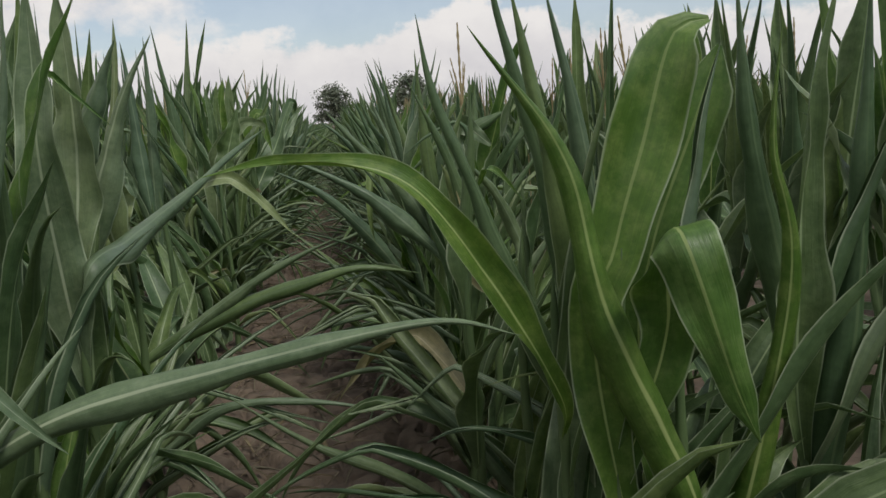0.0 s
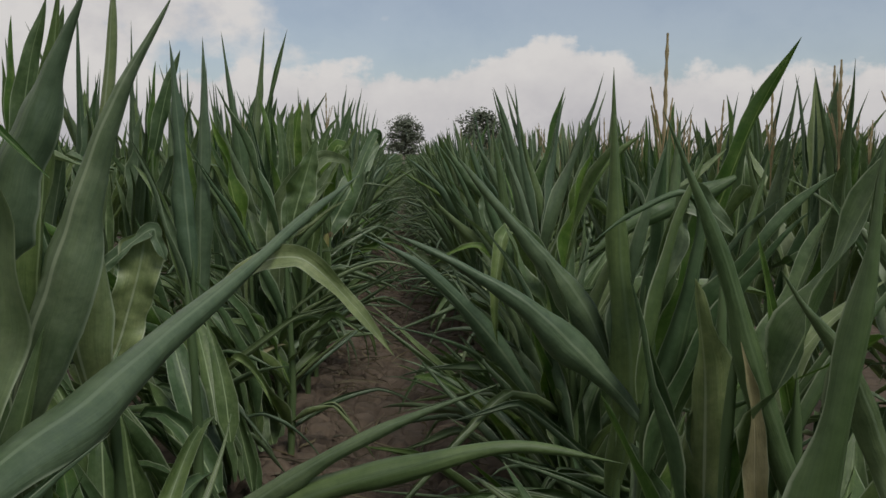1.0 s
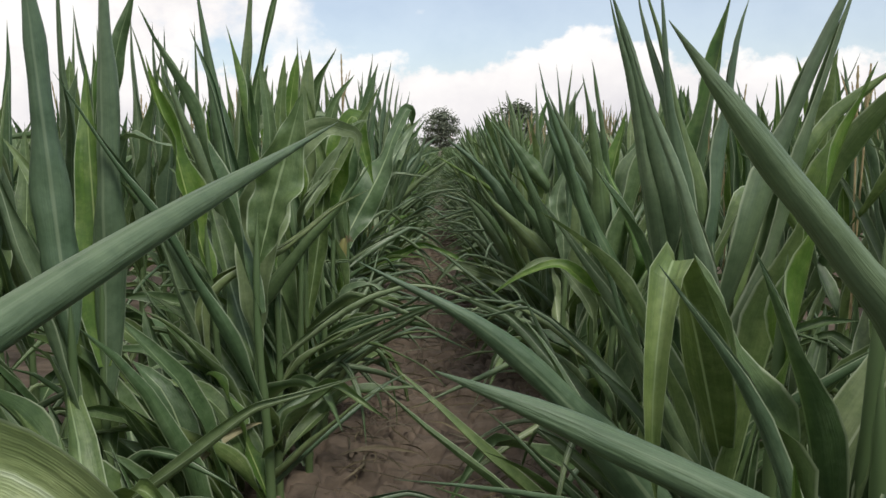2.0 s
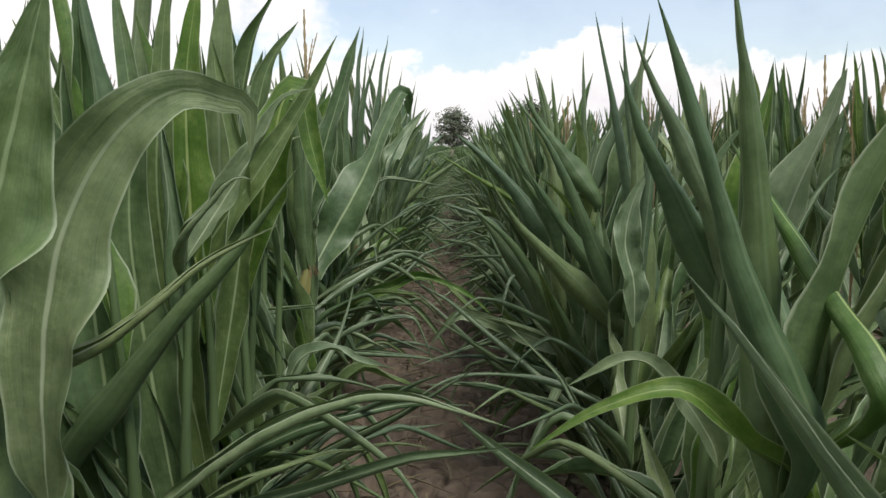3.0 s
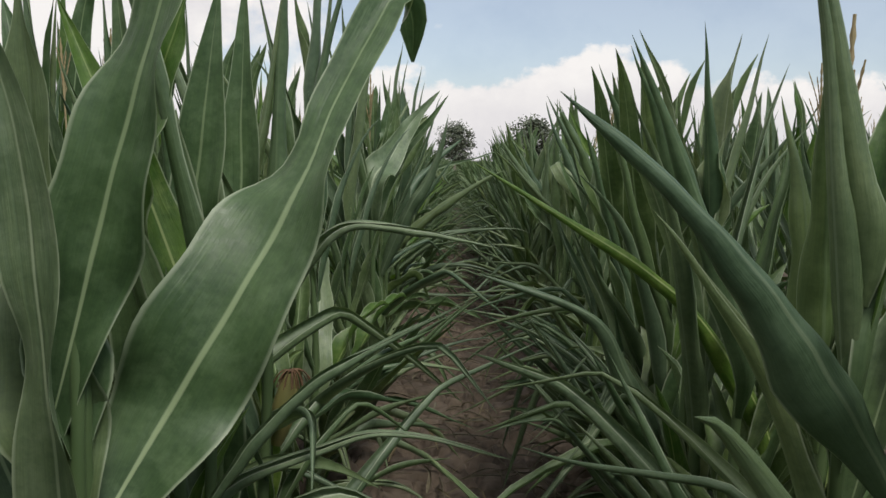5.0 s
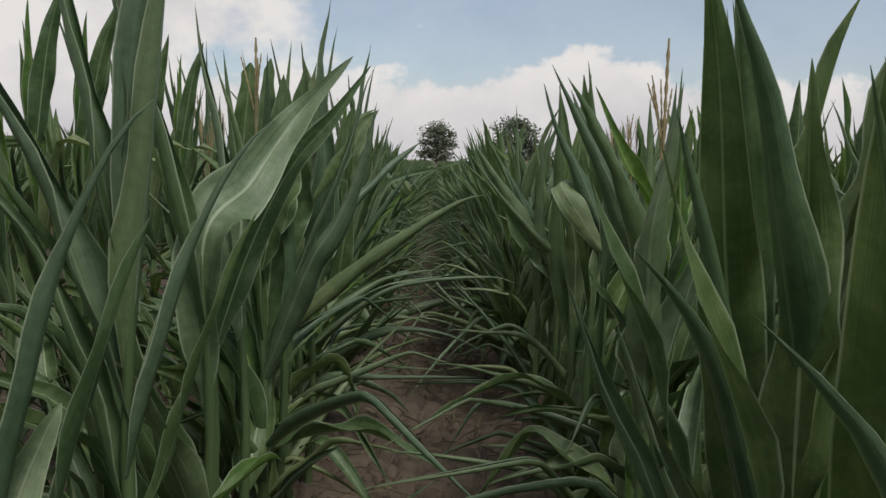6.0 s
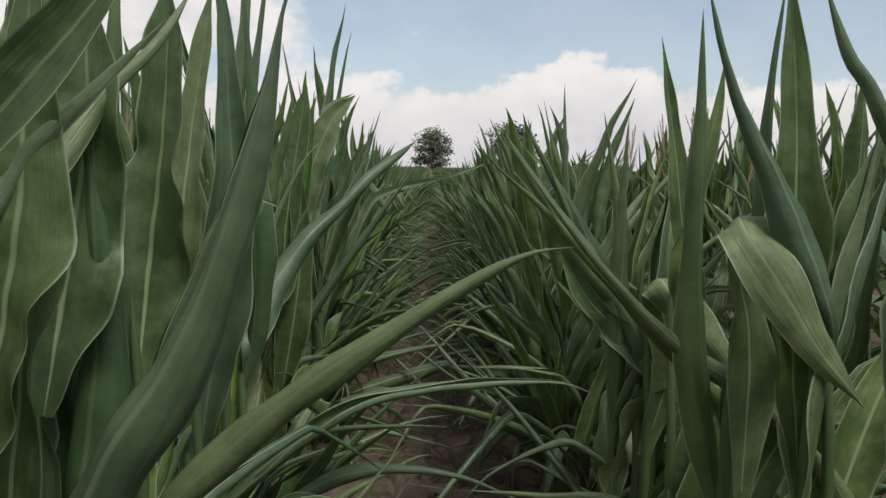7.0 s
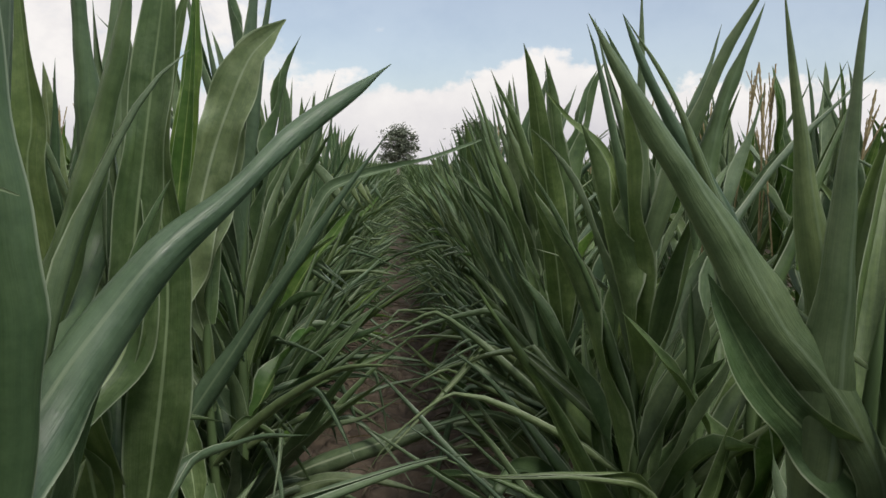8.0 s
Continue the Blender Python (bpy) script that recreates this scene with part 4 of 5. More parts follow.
grow(p, "flat", 0.05, 1.1, P, (0.00, 0.00, 0.06), (-0.23, 0.00, 0.26), (-0.34, 0.00, 0.36), (-0.46, 0.00, 0.40))
p = hero_plant(0.41, 5.50)
grow(p, "cone", 0.13, 2.5, U, (0.00, 0.00, 0.57), (-0.14, 0.00, 0.79), (-0.28, 0.00, 0.94), (-0.40, 0.00, 1.03))
grow(p, "cone", 0.075, 2.5, P, (0.00, 0.00, 0.41), (0.05, 0.00, 0.50), (0.10, 0.00, 0.60), (0.18, 0.00, 0.62))
grow(p, "flat", 0.065, 0.83, P, (0.00, 0.00, 0.44), (0.03, 0.00, 0.61), (0.05, 0.00, 0.84), (0.09, 0.00, 1.02))
p = hero_plant(0.41, 6.00)
grow(p, "cone", 0.105, 2.5, A, (0.00, 0.00, 0.52), (-0.01, -0.05, 0.65), (-0.13, -0.05, 0.95), (-0.23, -0.05, 1.16))
grow(p, "cone", 0.085, 2.5, Y, (0.00, 0.00, 0.28), (0.08, 0.05, 0.45), (-0.04, 0.05, 0.66), (-0.16, 0.05, 0.77), (-0.31, 0.05, 0.86), (-0.48, 0.05, 0.96))
p = hero_plant(0.38, 6.20)
grow(p, "cone", 0.095, 2.5, U, (0.00, 0.00, 0.29), (-0.12, 0.00, 0.54), (-0.20, 0.00, 0.66), (-0.43, 0.00, 0.74))
p = hero_plant(0.38, 7.25)
grow(p, "cone", 0.128, 2.5, U, (0.00, 0.00, 0.55), (-0.02, -0.05, 0.87), (-0.00, -0.05, 1.01), (0.02, -0.05, 1.14))
grow(p, "flat", 0.055, 1.1, Y, (0.00, 0.00, 0.77), (0.02, 0.05, 0.89), (-0.05, 0.05, 1.03), (-0.10, 0.05, 1.14))
p = hero_plant(0.41, 7.38)
grow(p, "cone", 0.117, 2.5, A, (0.00, 0.00, 0.70), (0.03, -0.03, 0.79), (-0.04, -0.03, 0.95), (-0.12, -0.03, 1.09), (-0.17, -0.03, 1.16))
grow(p, "cone", 0.117, 2.5, U, (0.00, 0.00, 0.60), (0.04, 0.03, 0.72), (-0.03, 0.03, 0.89), (-0.11, 0.03, 1.05), (-0.19, 0.03, 1.19))
p = hero_plant(0.44, 7.50)
grow(p, "cone", 0.095, 2.5, Y, (0.00, 0.00, 0.49), (0.06, 0.00, 0.85), (0.05, 0.00, 1.06), (0.05, 0.00, 1.20))
p = hero_plant(0.53, 7.70)
grow(p, "flat", 0.06, 0.83, A, (0.00, 0.00, 0.51), (-0.09, 0.00, 0.65), (-0.15, 0.00, 0.73), (-0.17, 0.00, 0.78))
p = hero_plant(0.43, 7.97)
grow(p, "face", 0.09, 0.6, A, (0.00, 0.00, 0.61), (-0.01, 0.03, 0.82), (-0.02, 0.03, 1.05), (-0.04, 0.03, 1.24))
p = hero_plant(0.68, 8.00)
grow(p, "cone", 0.1, 1.6, P, (0.00, 0.00, 0.37), (-0.12, 0.00, 0.53), (-0.24, 0.00, 0.70))
p = hero_plant(0.42, 8.17)
grow(p, "cone", 0.1, 2.4, A, (0.00, 0.00, 0.45), (-0.00, -0.07, 0.85), (0.00, -0.07, 1.09), (0.01, -0.07, 1.25))
grow(p, "cone", 0.11, 2.5, A, (0.00, 0.00, 0.48), (-0.04, 0.03, 0.80), (-0.05, 0.03, 1.06), (-0.06, 0.03, 1.24))
p = hero_plant(0.57, 8.20, 4)
grow(p, "cone", 0.075, 2.5, U, (0.00, 0.00, 0.27), (0.00, 0.00, 0.55), (-0.07, 0.00, 0.66), (-0.22, 0.00, 0.76), (-0.35, 0.00, 0.89), (-0.48, 0.00, 1.05))
p = hero_plant(0.62, 8.30, 4)
grow(p, "cone", 0.07, 2.8, U, (0.00, 0.00, 0.19), (-0.14, 0.00, 0.30), (-0.30, 0.00, 0.46), (-0.46, 0.00, 0.48), (-0.58, 0.00, 0.49))
p = hero_plant(0.40, 8.75)
grow(p, "cone", 0.117, 2.5, U, (0.00, 0.00, 0.44), (-0.01, -0.05, 0.75), (-0.01, -0.05, 0.97), (-0.01, -0.05, 1.12))
grow(p, "cone", 0.105, 2.5, U, (0.00, 0.00, 0.63), (-0.01, 0.05, 0.74), (-0.09, 0.05, 0.91), (-0.16, 0.05, 1.02), (-0.21, 0.05, 1.11))
grow(p, "cone", 0.117, 2.5, U, (0.00, 0.00, 0.35), (0.04, 0.05, 0.72), (0.00, 0.05, 0.95), (-0.04, 0.05, 1.14))
p = hero_plant(0.48, 8.75, 4)
grow(p, "face", 0.1, 0.8, A, (0.00, 0.00, 0.30), (0.00, 0.00, 0.58), (-0.09, 0.00, 0.68), (-0.16, 0.00, 0.77), (-0.20, 0.00, 0.85))
p = hero_plant(0.44, 9.20)
grow(p, "cone", 0.085, 2.5, A, (0.00, 0.00, 0.82), (0.03, 0.00, 1.04), (0.09, 0.00, 1.21))
p = hero_plant(0.55, 9.20, 4)
grow(p, "flat", 0.055, 1.1, A, (0.00, 0.00, 0.38), (-0.09, 0.00, 0.54), (-0.17, 0.00, 0.65), (-0.23, 0.00, 0.72))
p = hero_plant(0.42, 9.57)
grow(p, "flat", 0.06, 0.83, A, (0.00, 0.00, 0.52), (0.03, 0.03, 0.73), (-0.02, 0.03, 0.96), (-0.11, 0.03, 1.05), (-0.16, 0.03, 1.11))
p = hero_plant(0.46, 9.50, 4)
grow(p, "cone", 0.095, 2.5, A, (0.00, 0.00, 0.28), (-0.16, 0.00, 0.46), (-0.28, 0.00, 0.62), (-0.35, 0.00, 0.72))
p = hero_plant(0.49, 9.60, 4)
grow(p, "scrolls", 0.06, 3.6, P, (0.00, 0.00, 0.28), (0.00, 0.00, 0.56), (-0.08, 0.00, 0.68), (-0.17, 0.00, 0.75), (-0.25, 0.00, 0.78))

p = hero_plant(0.49, 1.16, 0)
grow(p, "cone", 0.09, 2.5, A, (0.00, 0.00, 0.45), (-0.07, 0.00, 0.66), (-0.13, 0.00, 0.81), (-0.17, 0.00, 0.92), (-0.22, 0.00, 1.05), (-0.24, 0.00, 1.16))
p = hero_plant(0.46, 1.74, 0)
grow(p, "cone", 0.074, 2.5, A, (0.00, 0.00, 0.59), (0.00, -0.02, 0.65), (-0.06, -0.02, 0.81), (-0.10, -0.02, 0.93), (-0.15, -0.02, 1.04), (-0.18, -0.02, 1.10))
grow(p, "face", 0.036, 0.9, D, (0.00, 0.00, 0.58), (-0.05, -0.02, 0.64), (-0.06, -0.02, 0.75), (-0.08, -0.02, 0.84))
grow(p, "face", 0.026, 0.9, Y, (0.00, 0.00, 0.65), (0.02, 0.04, 0.71), (0.00, 0.04, 0.80), (-0.02, 0.04, 0.88), (-0.04, 0.04, 0.96))
p = hero_plant(0.50, 1.56, 0)
grow(p, "cone", 0.065, 2.5, U, (0.00, 0.00, 0.67), (0.00, 0.06, 0.73), (-0.05, 0.06, 0.84), (-0.10, 0.06, 0.90), (-0.13, 0.06, 0.94))
grow(p, "flat", 0.017, 0.8, Y, (0.00, 0.00, 0.82), (-0.08, -0.06, 0.90), (-0.10, 0.00, 0.86), (-0.12, 0.06, 0.82))
p = hero_plant(0.55, 2.14, 0)
grow(p, "face", 0.061, 0.5, P, (0.00, 0.00, 0.92), (-0.07, 0.00, 0.98), (-0.09, 0.00, 0.97), (-0.10, 0.00, 0.91), (-0.12, 0.00, 0.84), (-0.13, 0.00, 0.79))
p = hero_plant(-0.74, 2.71, 0)
grow(p, "face", 0.101, 0.35, P, (0.00, 0.01, 0.49), (0.05, 0.01, 0.59), (0.08, 0.01, 0.68), (0.11, 0.01, 0.78), (0.13, 0.01, 0.87), wide=(0.5, 0.8, 1.0, 1.0, 0.9))
grow(p, "face", 0.038, 0.3, P, (0.00, 0.00, 0.76), (0.14, -0.01, 0.87), (0.16, -0.01, 0.85), (0.18, -0.01, 0.80), wide=(0.6, 1, 0.5))
p = hero_plant(0.43, 3.72, 0)
grow(p, "cone", 0.07, 2.5, Y, (0.00, 0.00, 0.62), (0.01, -0.14, 0.74), (-0.01, -0.02, 0.84), (-0.03, 0.11, 0.93), (-0.04, 0.23, 1.00))
grow(p, "cone", 0.077, 2.5, A, (0.00, 0.00, 0.70), (0.00, 0.18, 0.85), (-0.02, 0.18, 1.01), (-0.05, 0.18, 1.17), (-0.06, 0.18, 1.21))
p = hero_plant(-0.52, 5.46, 0)
grow(p, "face", 0.105, 0.5, A, (0.00, 0.00, 0.62), (0.03, 0.00, 0.72), (0.06, 0.00, 0.83), (0.09, 0.00, 0.94), (0.13, 0.00, 1.07), (0.17, 0.00, 1.19), (0.20, 0.00, 1.29), (0.225, 0.00, 1.37))
p = hero_plant(-0.48, 5.48, 0)
grow(p, "face", 0.145, 0.45, A, (-0.00, 0.00, 0.53), (0.02, 0.04, 0.58), (0.06, 0.08, 0.66), (0.12, 0.11, 0.77), (0.16, 0.15, 0.85), (0.20, 0.19, 0.94), (0.23, 0.23, 1.03), (0.27, 0.27, 1.12), (0.30, 0.30, 1.18), (0.32, 0.34, 1.16), (0.32, 0.38, 1.10), wide=(0.55, 0.75, 0.95, 1.0, 1.02, 0.98, 0.52, 0.42, 0.38, 0.34, 0.3))
p = hero_plant(-0.44, 7.50, 0)
grow(p, "face", 0.072, 0.8, A, (-0.00, 0.00, 0.59), (0.06, 0.00, 0.77), (0.12, 0.00, 0.91), (0.18, 0.00, 1.01), (0.25, 0.00, 1.09), (0.32, 0.00, 1.19))
p = hero_plant(-0.38, 7.92, 0)
grow(p, "scrolls", 0.056, 3.4, U, (-0.00, 0.00, 0.61), (0.10, 0.00, 0.84), (0.15, 0.00, 0.96), (0.19, 0.00, 1.09), (0.21, 0.00, 1.18), (0.23, 0.00, 1.23))
p = hero_plant(0.41, 8.09, 0)
grow(p, "drape", 0.0683, 0.5, P, (0.00, 0.00, 0.55), (-0.01, -0.02, 0.78), (-0.04, -0.05, 0.88), (-0.06, -0.08, 0.95), (-0.07, -0.11, 0.96), (-0.07, -0.14, 0.94), (-0.03, -0.15, 0.88), (0.01, -0.15, 0.82), (0.07, -0.15, 0.75), wide=(0.3, 0.6, 0.9, 1, 1, 1, 0.9, 0.6, 0.2))
p = hero_plant(0.45, 8.69, 0)
grow(p, "drape", 0.0884, 0.5, P, (0.00, 0.00, 0.40), (0.04, -0.02, 0.60), (0.01, -0.04, 0.74), (-0.01, -0.07, 0.79), (-0.01, -0.10, 0.80), (0.01, -0.12, 0.77), (0.08, -0.13, 0.68), (0.17, -0.13, 0.57), wide=(0.3, 0.6, 0.9, 1, 1, 1, 0.8, 0.2))
p = hero_plant(0.46, 7.98, 0)
grow(p, "cone", 0.078, 2.5, U, (0.00, 0.00, 0.79), (-0.02, -0.03, 0.85), (-0.07, -0.03, 0.97), (-0.14, -0.03, 1.10), (-0.18, -0.03, 1.21))
grow(p, "cone", 0.09, 2.5, A, (0.00, 0.00, 0.80), (0.01, 0.07, 0.86), (-0.02, 0.07, 1.05), (-0.04, 0.07, 1.22), (-0.05, 0.07, 1.28))
p = hero_plant(0.42, 7.78, 0)
grow(p, "cone", 0.081, 2.2, U, (0.00, 0.00, 0.72), (0.02, 0.00, 0.95), (-0.04, 0.00, 1.08), (-0.07, 0.00, 1.12), (-0.10, 0.00, 1.18))
p = hero_plant(0.44, 8.50, 0)
grow(p, "face", 0.061, 0.7, A, (0.00, 0.00, 0.64), (0.07, 0.10, 0.74), (0.04, 0.10, 0.90), (0.02, 0.10, 1.04), (0.00, 0.10, 1.15), (-0.02, 0.10, 1.27))
grow(p, "face", 0.051, 0.7, A, (0.00, 0.00, 0.76), (-0.03, -0.10, 0.84), (-0.01, -0.10, 0.97), (0.02, -0.10, 1.11), (0.03, -0.10, 1.20))
p = hero_plant(0.47, 8.30, 0)
grow(p, "cone", 0.06, 2.5, A, (0.00, 0.00, 0.42), (0.02, 0.00, 0.55), (-0.01, -0.01, 0.64), (-0.06, -0.03, 0.69), (-0.16, -0.05, 0.79), (-0.26, -0.07, 0.89), (-0.33, -0.10, 0.96), (-0.39, -0.12, 1.01), (-0.43, -0.15, 1.05))
p = hero_plant(-0.35, 8.20, 0)
grow(p, "cone", 0.068, 2.3, A, (0.00, 0.00, 0.88), (0.06, 0.00, 0.99), (0.11, 0.00, 1.06), (0.13, 0.00, 1.13))
p = hero_plant(-0.46, 8.55, 0)
grow(p, "face", 0.049, 0.5, P, (0.00, 0.00, 0.86), (0.11, -0.03, 0.95), (0.09, -0.03, 0.88), (0.07, -0.03, 0.78), (0.05, -0.03, 0.67))
grow(p, "face", 0.031, 0.6, P, (0.00, 0.00, 0.67), (-0.00, -0.05, 0.73), (0.00, -0.05, 0.82), (0.04, -0.05, 0.90), (0.08, -0.05, 0.94), (0.12, -0.05, 0.95), (0.18, -0.05, 0.93))
p = hero_plant(-0.48, 9.48, 0)
grow(p, "face", 0.101, 0.6, P, (0.00, 0.00, 0.63), (0.00, 0.07, 0.69), (0.04, 0.07, 0.84), (0.08, 0.07, 0.99), (0.14, 0.07, 1.14), (0.18, 0.07, 1.19), (0.22, 0.07, 1.23), wide=(0.5, 0.8, 1, 1, 0.8, 0.3))
grow(p, "face", 0.06, 0.6, Y, (0.00, 0.00, 0.74), (0.02, -0.08, 0.81), (0.06, -0.08, 1.00), (0.08, -0.08, 1.14), (0.09, -0.08, 1.29))

p = hero_plant(0.44, 8.72, 0)
grow(p, "cone", 0.062, 1.8, U, (0.00, 0.00, 0.58), (-0.00, -0.02, 0.64), (-0.05, -0.02, 0.73), (-0.11, -0.02, 0.80), (-0.16, -0.02, 0.88), (-0.21, -0.02, 0.95), (-0.26, -0.02, 1.02), (-0.31, -0.02, 1.09), wide=(0.5, 0.8, 1.0, 1.0, 0.8, 0.5, 0.2))
grow(p, "face", 0.064, 0.55, A, (0.00, 0.00, 0.51), (0.04, 0.00, 0.57), (-0.04, 0.00, 0.66), (-0.11, 0.00, 0.73), (-0.15, 0.00, 0.79), (-0.18, 0.00, 0.85), wide=(0.7, 1, 1, 0.7, 0.2))
grow(p, "cone", 0.034, 2.5, U, (0.00, 0.00, 0.75), (-0.12, 0.04, 0.85), (-0.16, 0.04, 0.93), (-0.21, 0.04, 1.03), (-0.26, 0.04, 1.10))
p = hero_plant(-0.46, 8.88, 0)
grow(p, "face", 0.069, 0.7, A, (0.00, 0.00, 0.61), (0.07, 0.10, 0.71), (0.09, 0.10, 0.87), (0.11, 0.10, 1.01), (0.13, 0.10, 1.14), (0.14, 0.10, 1.20), wide=(0.7, 1, 1, 0.8, 0.5))
grow(p, "cone", 0.067, 2.3, A, (0.00, 0.00, 0.71), (0.00, 0.02, 0.77), (0.04, 0.02, 0.89), (0.07, 0.02, 0.99), (0.10, 0.02, 1.09), (0.12, 0.02, 1.17), wide=(0.8, 1, 0.9, 0.6, 0.3))
grow(p, "cone", 0.069, 2.3, A, (0.00, 0.00, 0.74), (0.01, 0.14, 0.85), (0.01, 0.14, 0.98), (0.01, 0.14, 1.10), (0.01, 0.14, 1.20), wide=(1, 1, 0.8, 0.5))
p = hero_plant(-0.47, 8.56, 0)
grow(p, "cone", 0.074, 2.0, U, (0.00, 0.00, 0.60), (0.08, 0.04, 0.66), (0.10, 0.10, 0.71), (0.13, 0.15, 0.77), (0.19, 0.21, 0.86), (0.25, 0.27, 0.92), (0.31, 0.33, 0.99), (0.37, 0.38, 1.04), (0.42, 0.44, 1.08), wide=(0.7, 1, 1, 0.95, 0.8, 0.6, 0.4, 0.15))
p = hero_plant(-0.52, 8.02, 0)
grow(p, "cone", 0.064, 2.2, U, (0.00, 0.00, 0.74), (0.09, -0.24, 0.94), (0.13, -0.18, 1.01), (0.16, -0.13, 1.08), (0.20, -0.07, 1.14), (0.23, -0.02, 1.21), wide=(1, 1, 0.9, 0.6, 0.2))
grow(p, "face", 0.071, 0.6, A, (0.00, 0.00, 0.86), (0.02, 0.00, 0.92), (0.02, 0.00, 1.03), (0.03, 0.00, 1.14), (0.04, 0.00, 1.25), wide=(0.7, 1, 1, 0.6))
grow(p, "face", 0.061, 0.6, A, (0.00, 0.00, 0.84), (0.07, 0.06, 0.91), (0.07, 0.06, 1.05), (0.07, 0.06, 1.18), (0.08, 0.06, 1.27), wide=(0.7, 1, 0.9, 0.5))
p = hero_plant(0.43, 1.32, 0)
grow(p, "cone", 0.083, 2.4, A, (0.00, 0.00, 0.54), (0.09, -0.02, 0.61), (0.07, -0.02, 0.79), (0.04, -0.02, 0.94), (0.00, -0.02, 1.08), (-0.03, -0.02, 1.20), (-0.03, -0.02, 1.25), wide=(1, 1, 0.9, 0.7, 0.45, 0.2))
grow(p, "face", 0.046, 0.9, A, (0.00, 0.00, 0.58), (0.14, 0.02, 0.69), (0.13, 0.02, 0.86), (0.12, 0.02, 1.01), (0.12, 0.02, 1.13), (0.12, 0.02, 1.21), wide=(0.8, 1, 0.9, 0.6, 0.3))

p = hero_plant(0.52, 4.80, 0)
grow(p, "cone", 0.119, 2.5, U, (0.00, 0.00, 0.46), (-0.11, -0.03, 0.55), (-0.18, -0.06, 0.63), (-0.27, -0.09, 0.72), (-0.35, -0.12, 0.80), (-0.40, -0.15, 0.87), (-0.42, -0.18, 0.90))
p = hero_plant(0.49, 5.28, 0)
grow(p, "cone", 0.157, 2.5, U, (-0.00, 0.00, 0.26), (-0.06, -0.03, 0.33), (-0.18, -0.05, 0.49), (-0.29, -0.08, 0.64), (-0.40, -0.10, 0.78), (-0.44, -0.13, 0.81))
p = hero_plant(0.51, 4.92, 0)
grow(p, "cone", 0.109, 2.5, A, (-0.00, 0.00, 0.47), (-0.05, 0.00, 0.56), (-0.14, 0.00, 0.69), (-0.22, 0.00, 0.80), (-0.31, 0.00, 0.93))

# ---- tassels and ears beside the path ----
def tasselled_plant(x, y, z0, size):
    p = hero_plant(x, y, 7, z0)
    part("tassel", tassel_sheet(hero_rng, z0, size, z0 - 0.03).mesh("tassel", TASSEL), p, "straw-coloured branched tassel")
    for k in range(3):
        a = hero_rng.uniform(0, 6.28)
        grow(p, "cone", 0.10, 2.3, LEAF, (0, 0, 0.55), (0.05 * math.cos(a), 0.05 * math.sin(a), 0.9), (0.10 * math.cos(a), 0.10 * math.sin(a), z0 + hero_rng.uniform(0.1, 0.25)))
    return tagged(p, "green maize plant with rolled leaves and a straw tassel")


def ear_on(plant, x, y, z, lean):
    """A small ear in its husk with dry brown silk."""
    s = np.linspace(0, 1, 12)
    line = np.stack([x + lean * 0.07 * s, y - 0.02 * s, z - 0.07 + 0.15 * s], -1)
    sh = Sheet()
    sh.grid(tube(line, 0.004 + 0.020 * np.sin(np.pi * np.clip(s * 0.86 + 0.08, 0, 1)) ** 0.8, 10), True)
    ear = part("ear", sh.mesh("ear", HUSK), plant, "small maize ear in a yellowing husk")
    silk = Sheet()
    tip = line[-1]
    for k in range(26):
        a, r = hero_rng.uniform(0, 6.28), hero_rng.uniform(0.012, 0.04)
        t = np.linspace(0, 1, 6)[:, None]
        pts = tip + np.concatenate([r * math.cos(a) * t, r * math.sin(a) * t, 0.035 * t - 0.06 * t ** 2], 1)
        silk.grid(tube(pts, np.full(6, 0.0011), 4), True)
    part("silk", silk.mesh("silk", SILK), ear, "dry brown silk")


tasselled_plant(0.52, 2.42, 0.96, 1.1)
tasselled_plant(-0.46, 4.50, 1.00, 1.0)
tasselled_plant(-0.43, 5.20, 1.08, 1.0)
tasselled_plant(0.44, 5.78, 0.92, 0.9)
tasselled_plant(0.49, 7.60, 0.98, 1.0)
tasselled_plant(-0.45, 7.95, 1.06, 0.9)
eared = hero_plant(-0.46, 6.18)
ear_on(eared, 0.03, -0.03, 0.47, 0.5)
eared = hero_plant(-0.50, 5.26)
ear_on(eared, 0.04, -0.04, 0.53, 0.4)


# ---- the other plants of the rows ----
def kinds(seed, mode, fillers, count, tall=0.0):
    return [[build_plant(seed + k, mode, fillers, k == 3 and mode in ("west", "east"), tall), False] for k in range(count)]


rng = random.Random(5)


def vigour(y):
    """The maize grows shorter towards the field's far end."""
    return 1.0 - 0.24 * min(1.0, max(0.0, (y - 10.5) / 6.0))



def plant_row(x, spans, gap, turn, open_at=()):
    """Plants along a row: spans are (from, to, kinds); none between the pairs of open_at."""
    for y, y1, sorts in spans:
        while y < y1:
            if all(abs(y - b) > 0.085 or abs(x - a) > 0.3 for a, b in STANDS) and not any(lo < y < hi for lo, hi in open_at):
                pick = rng.choice(sorts)
                m = pose(x + rng.uniform(-0.03, 0.01) * (1 if x < 0 else -1), y, 0, rng.uniform(-3, 3), rng.uniform(-2, 2), rng.uniform(-12, 12) + turn) @ Matrix.Diagonal((1, 1, vigour(y), 1))
                if not pick[1]:
                    pick[1], pick[0].matrix_basis = True, m
                else:
                    copy_thing(pick[0], m)
            y += gap * rng.uniform(0.8, 1.2)


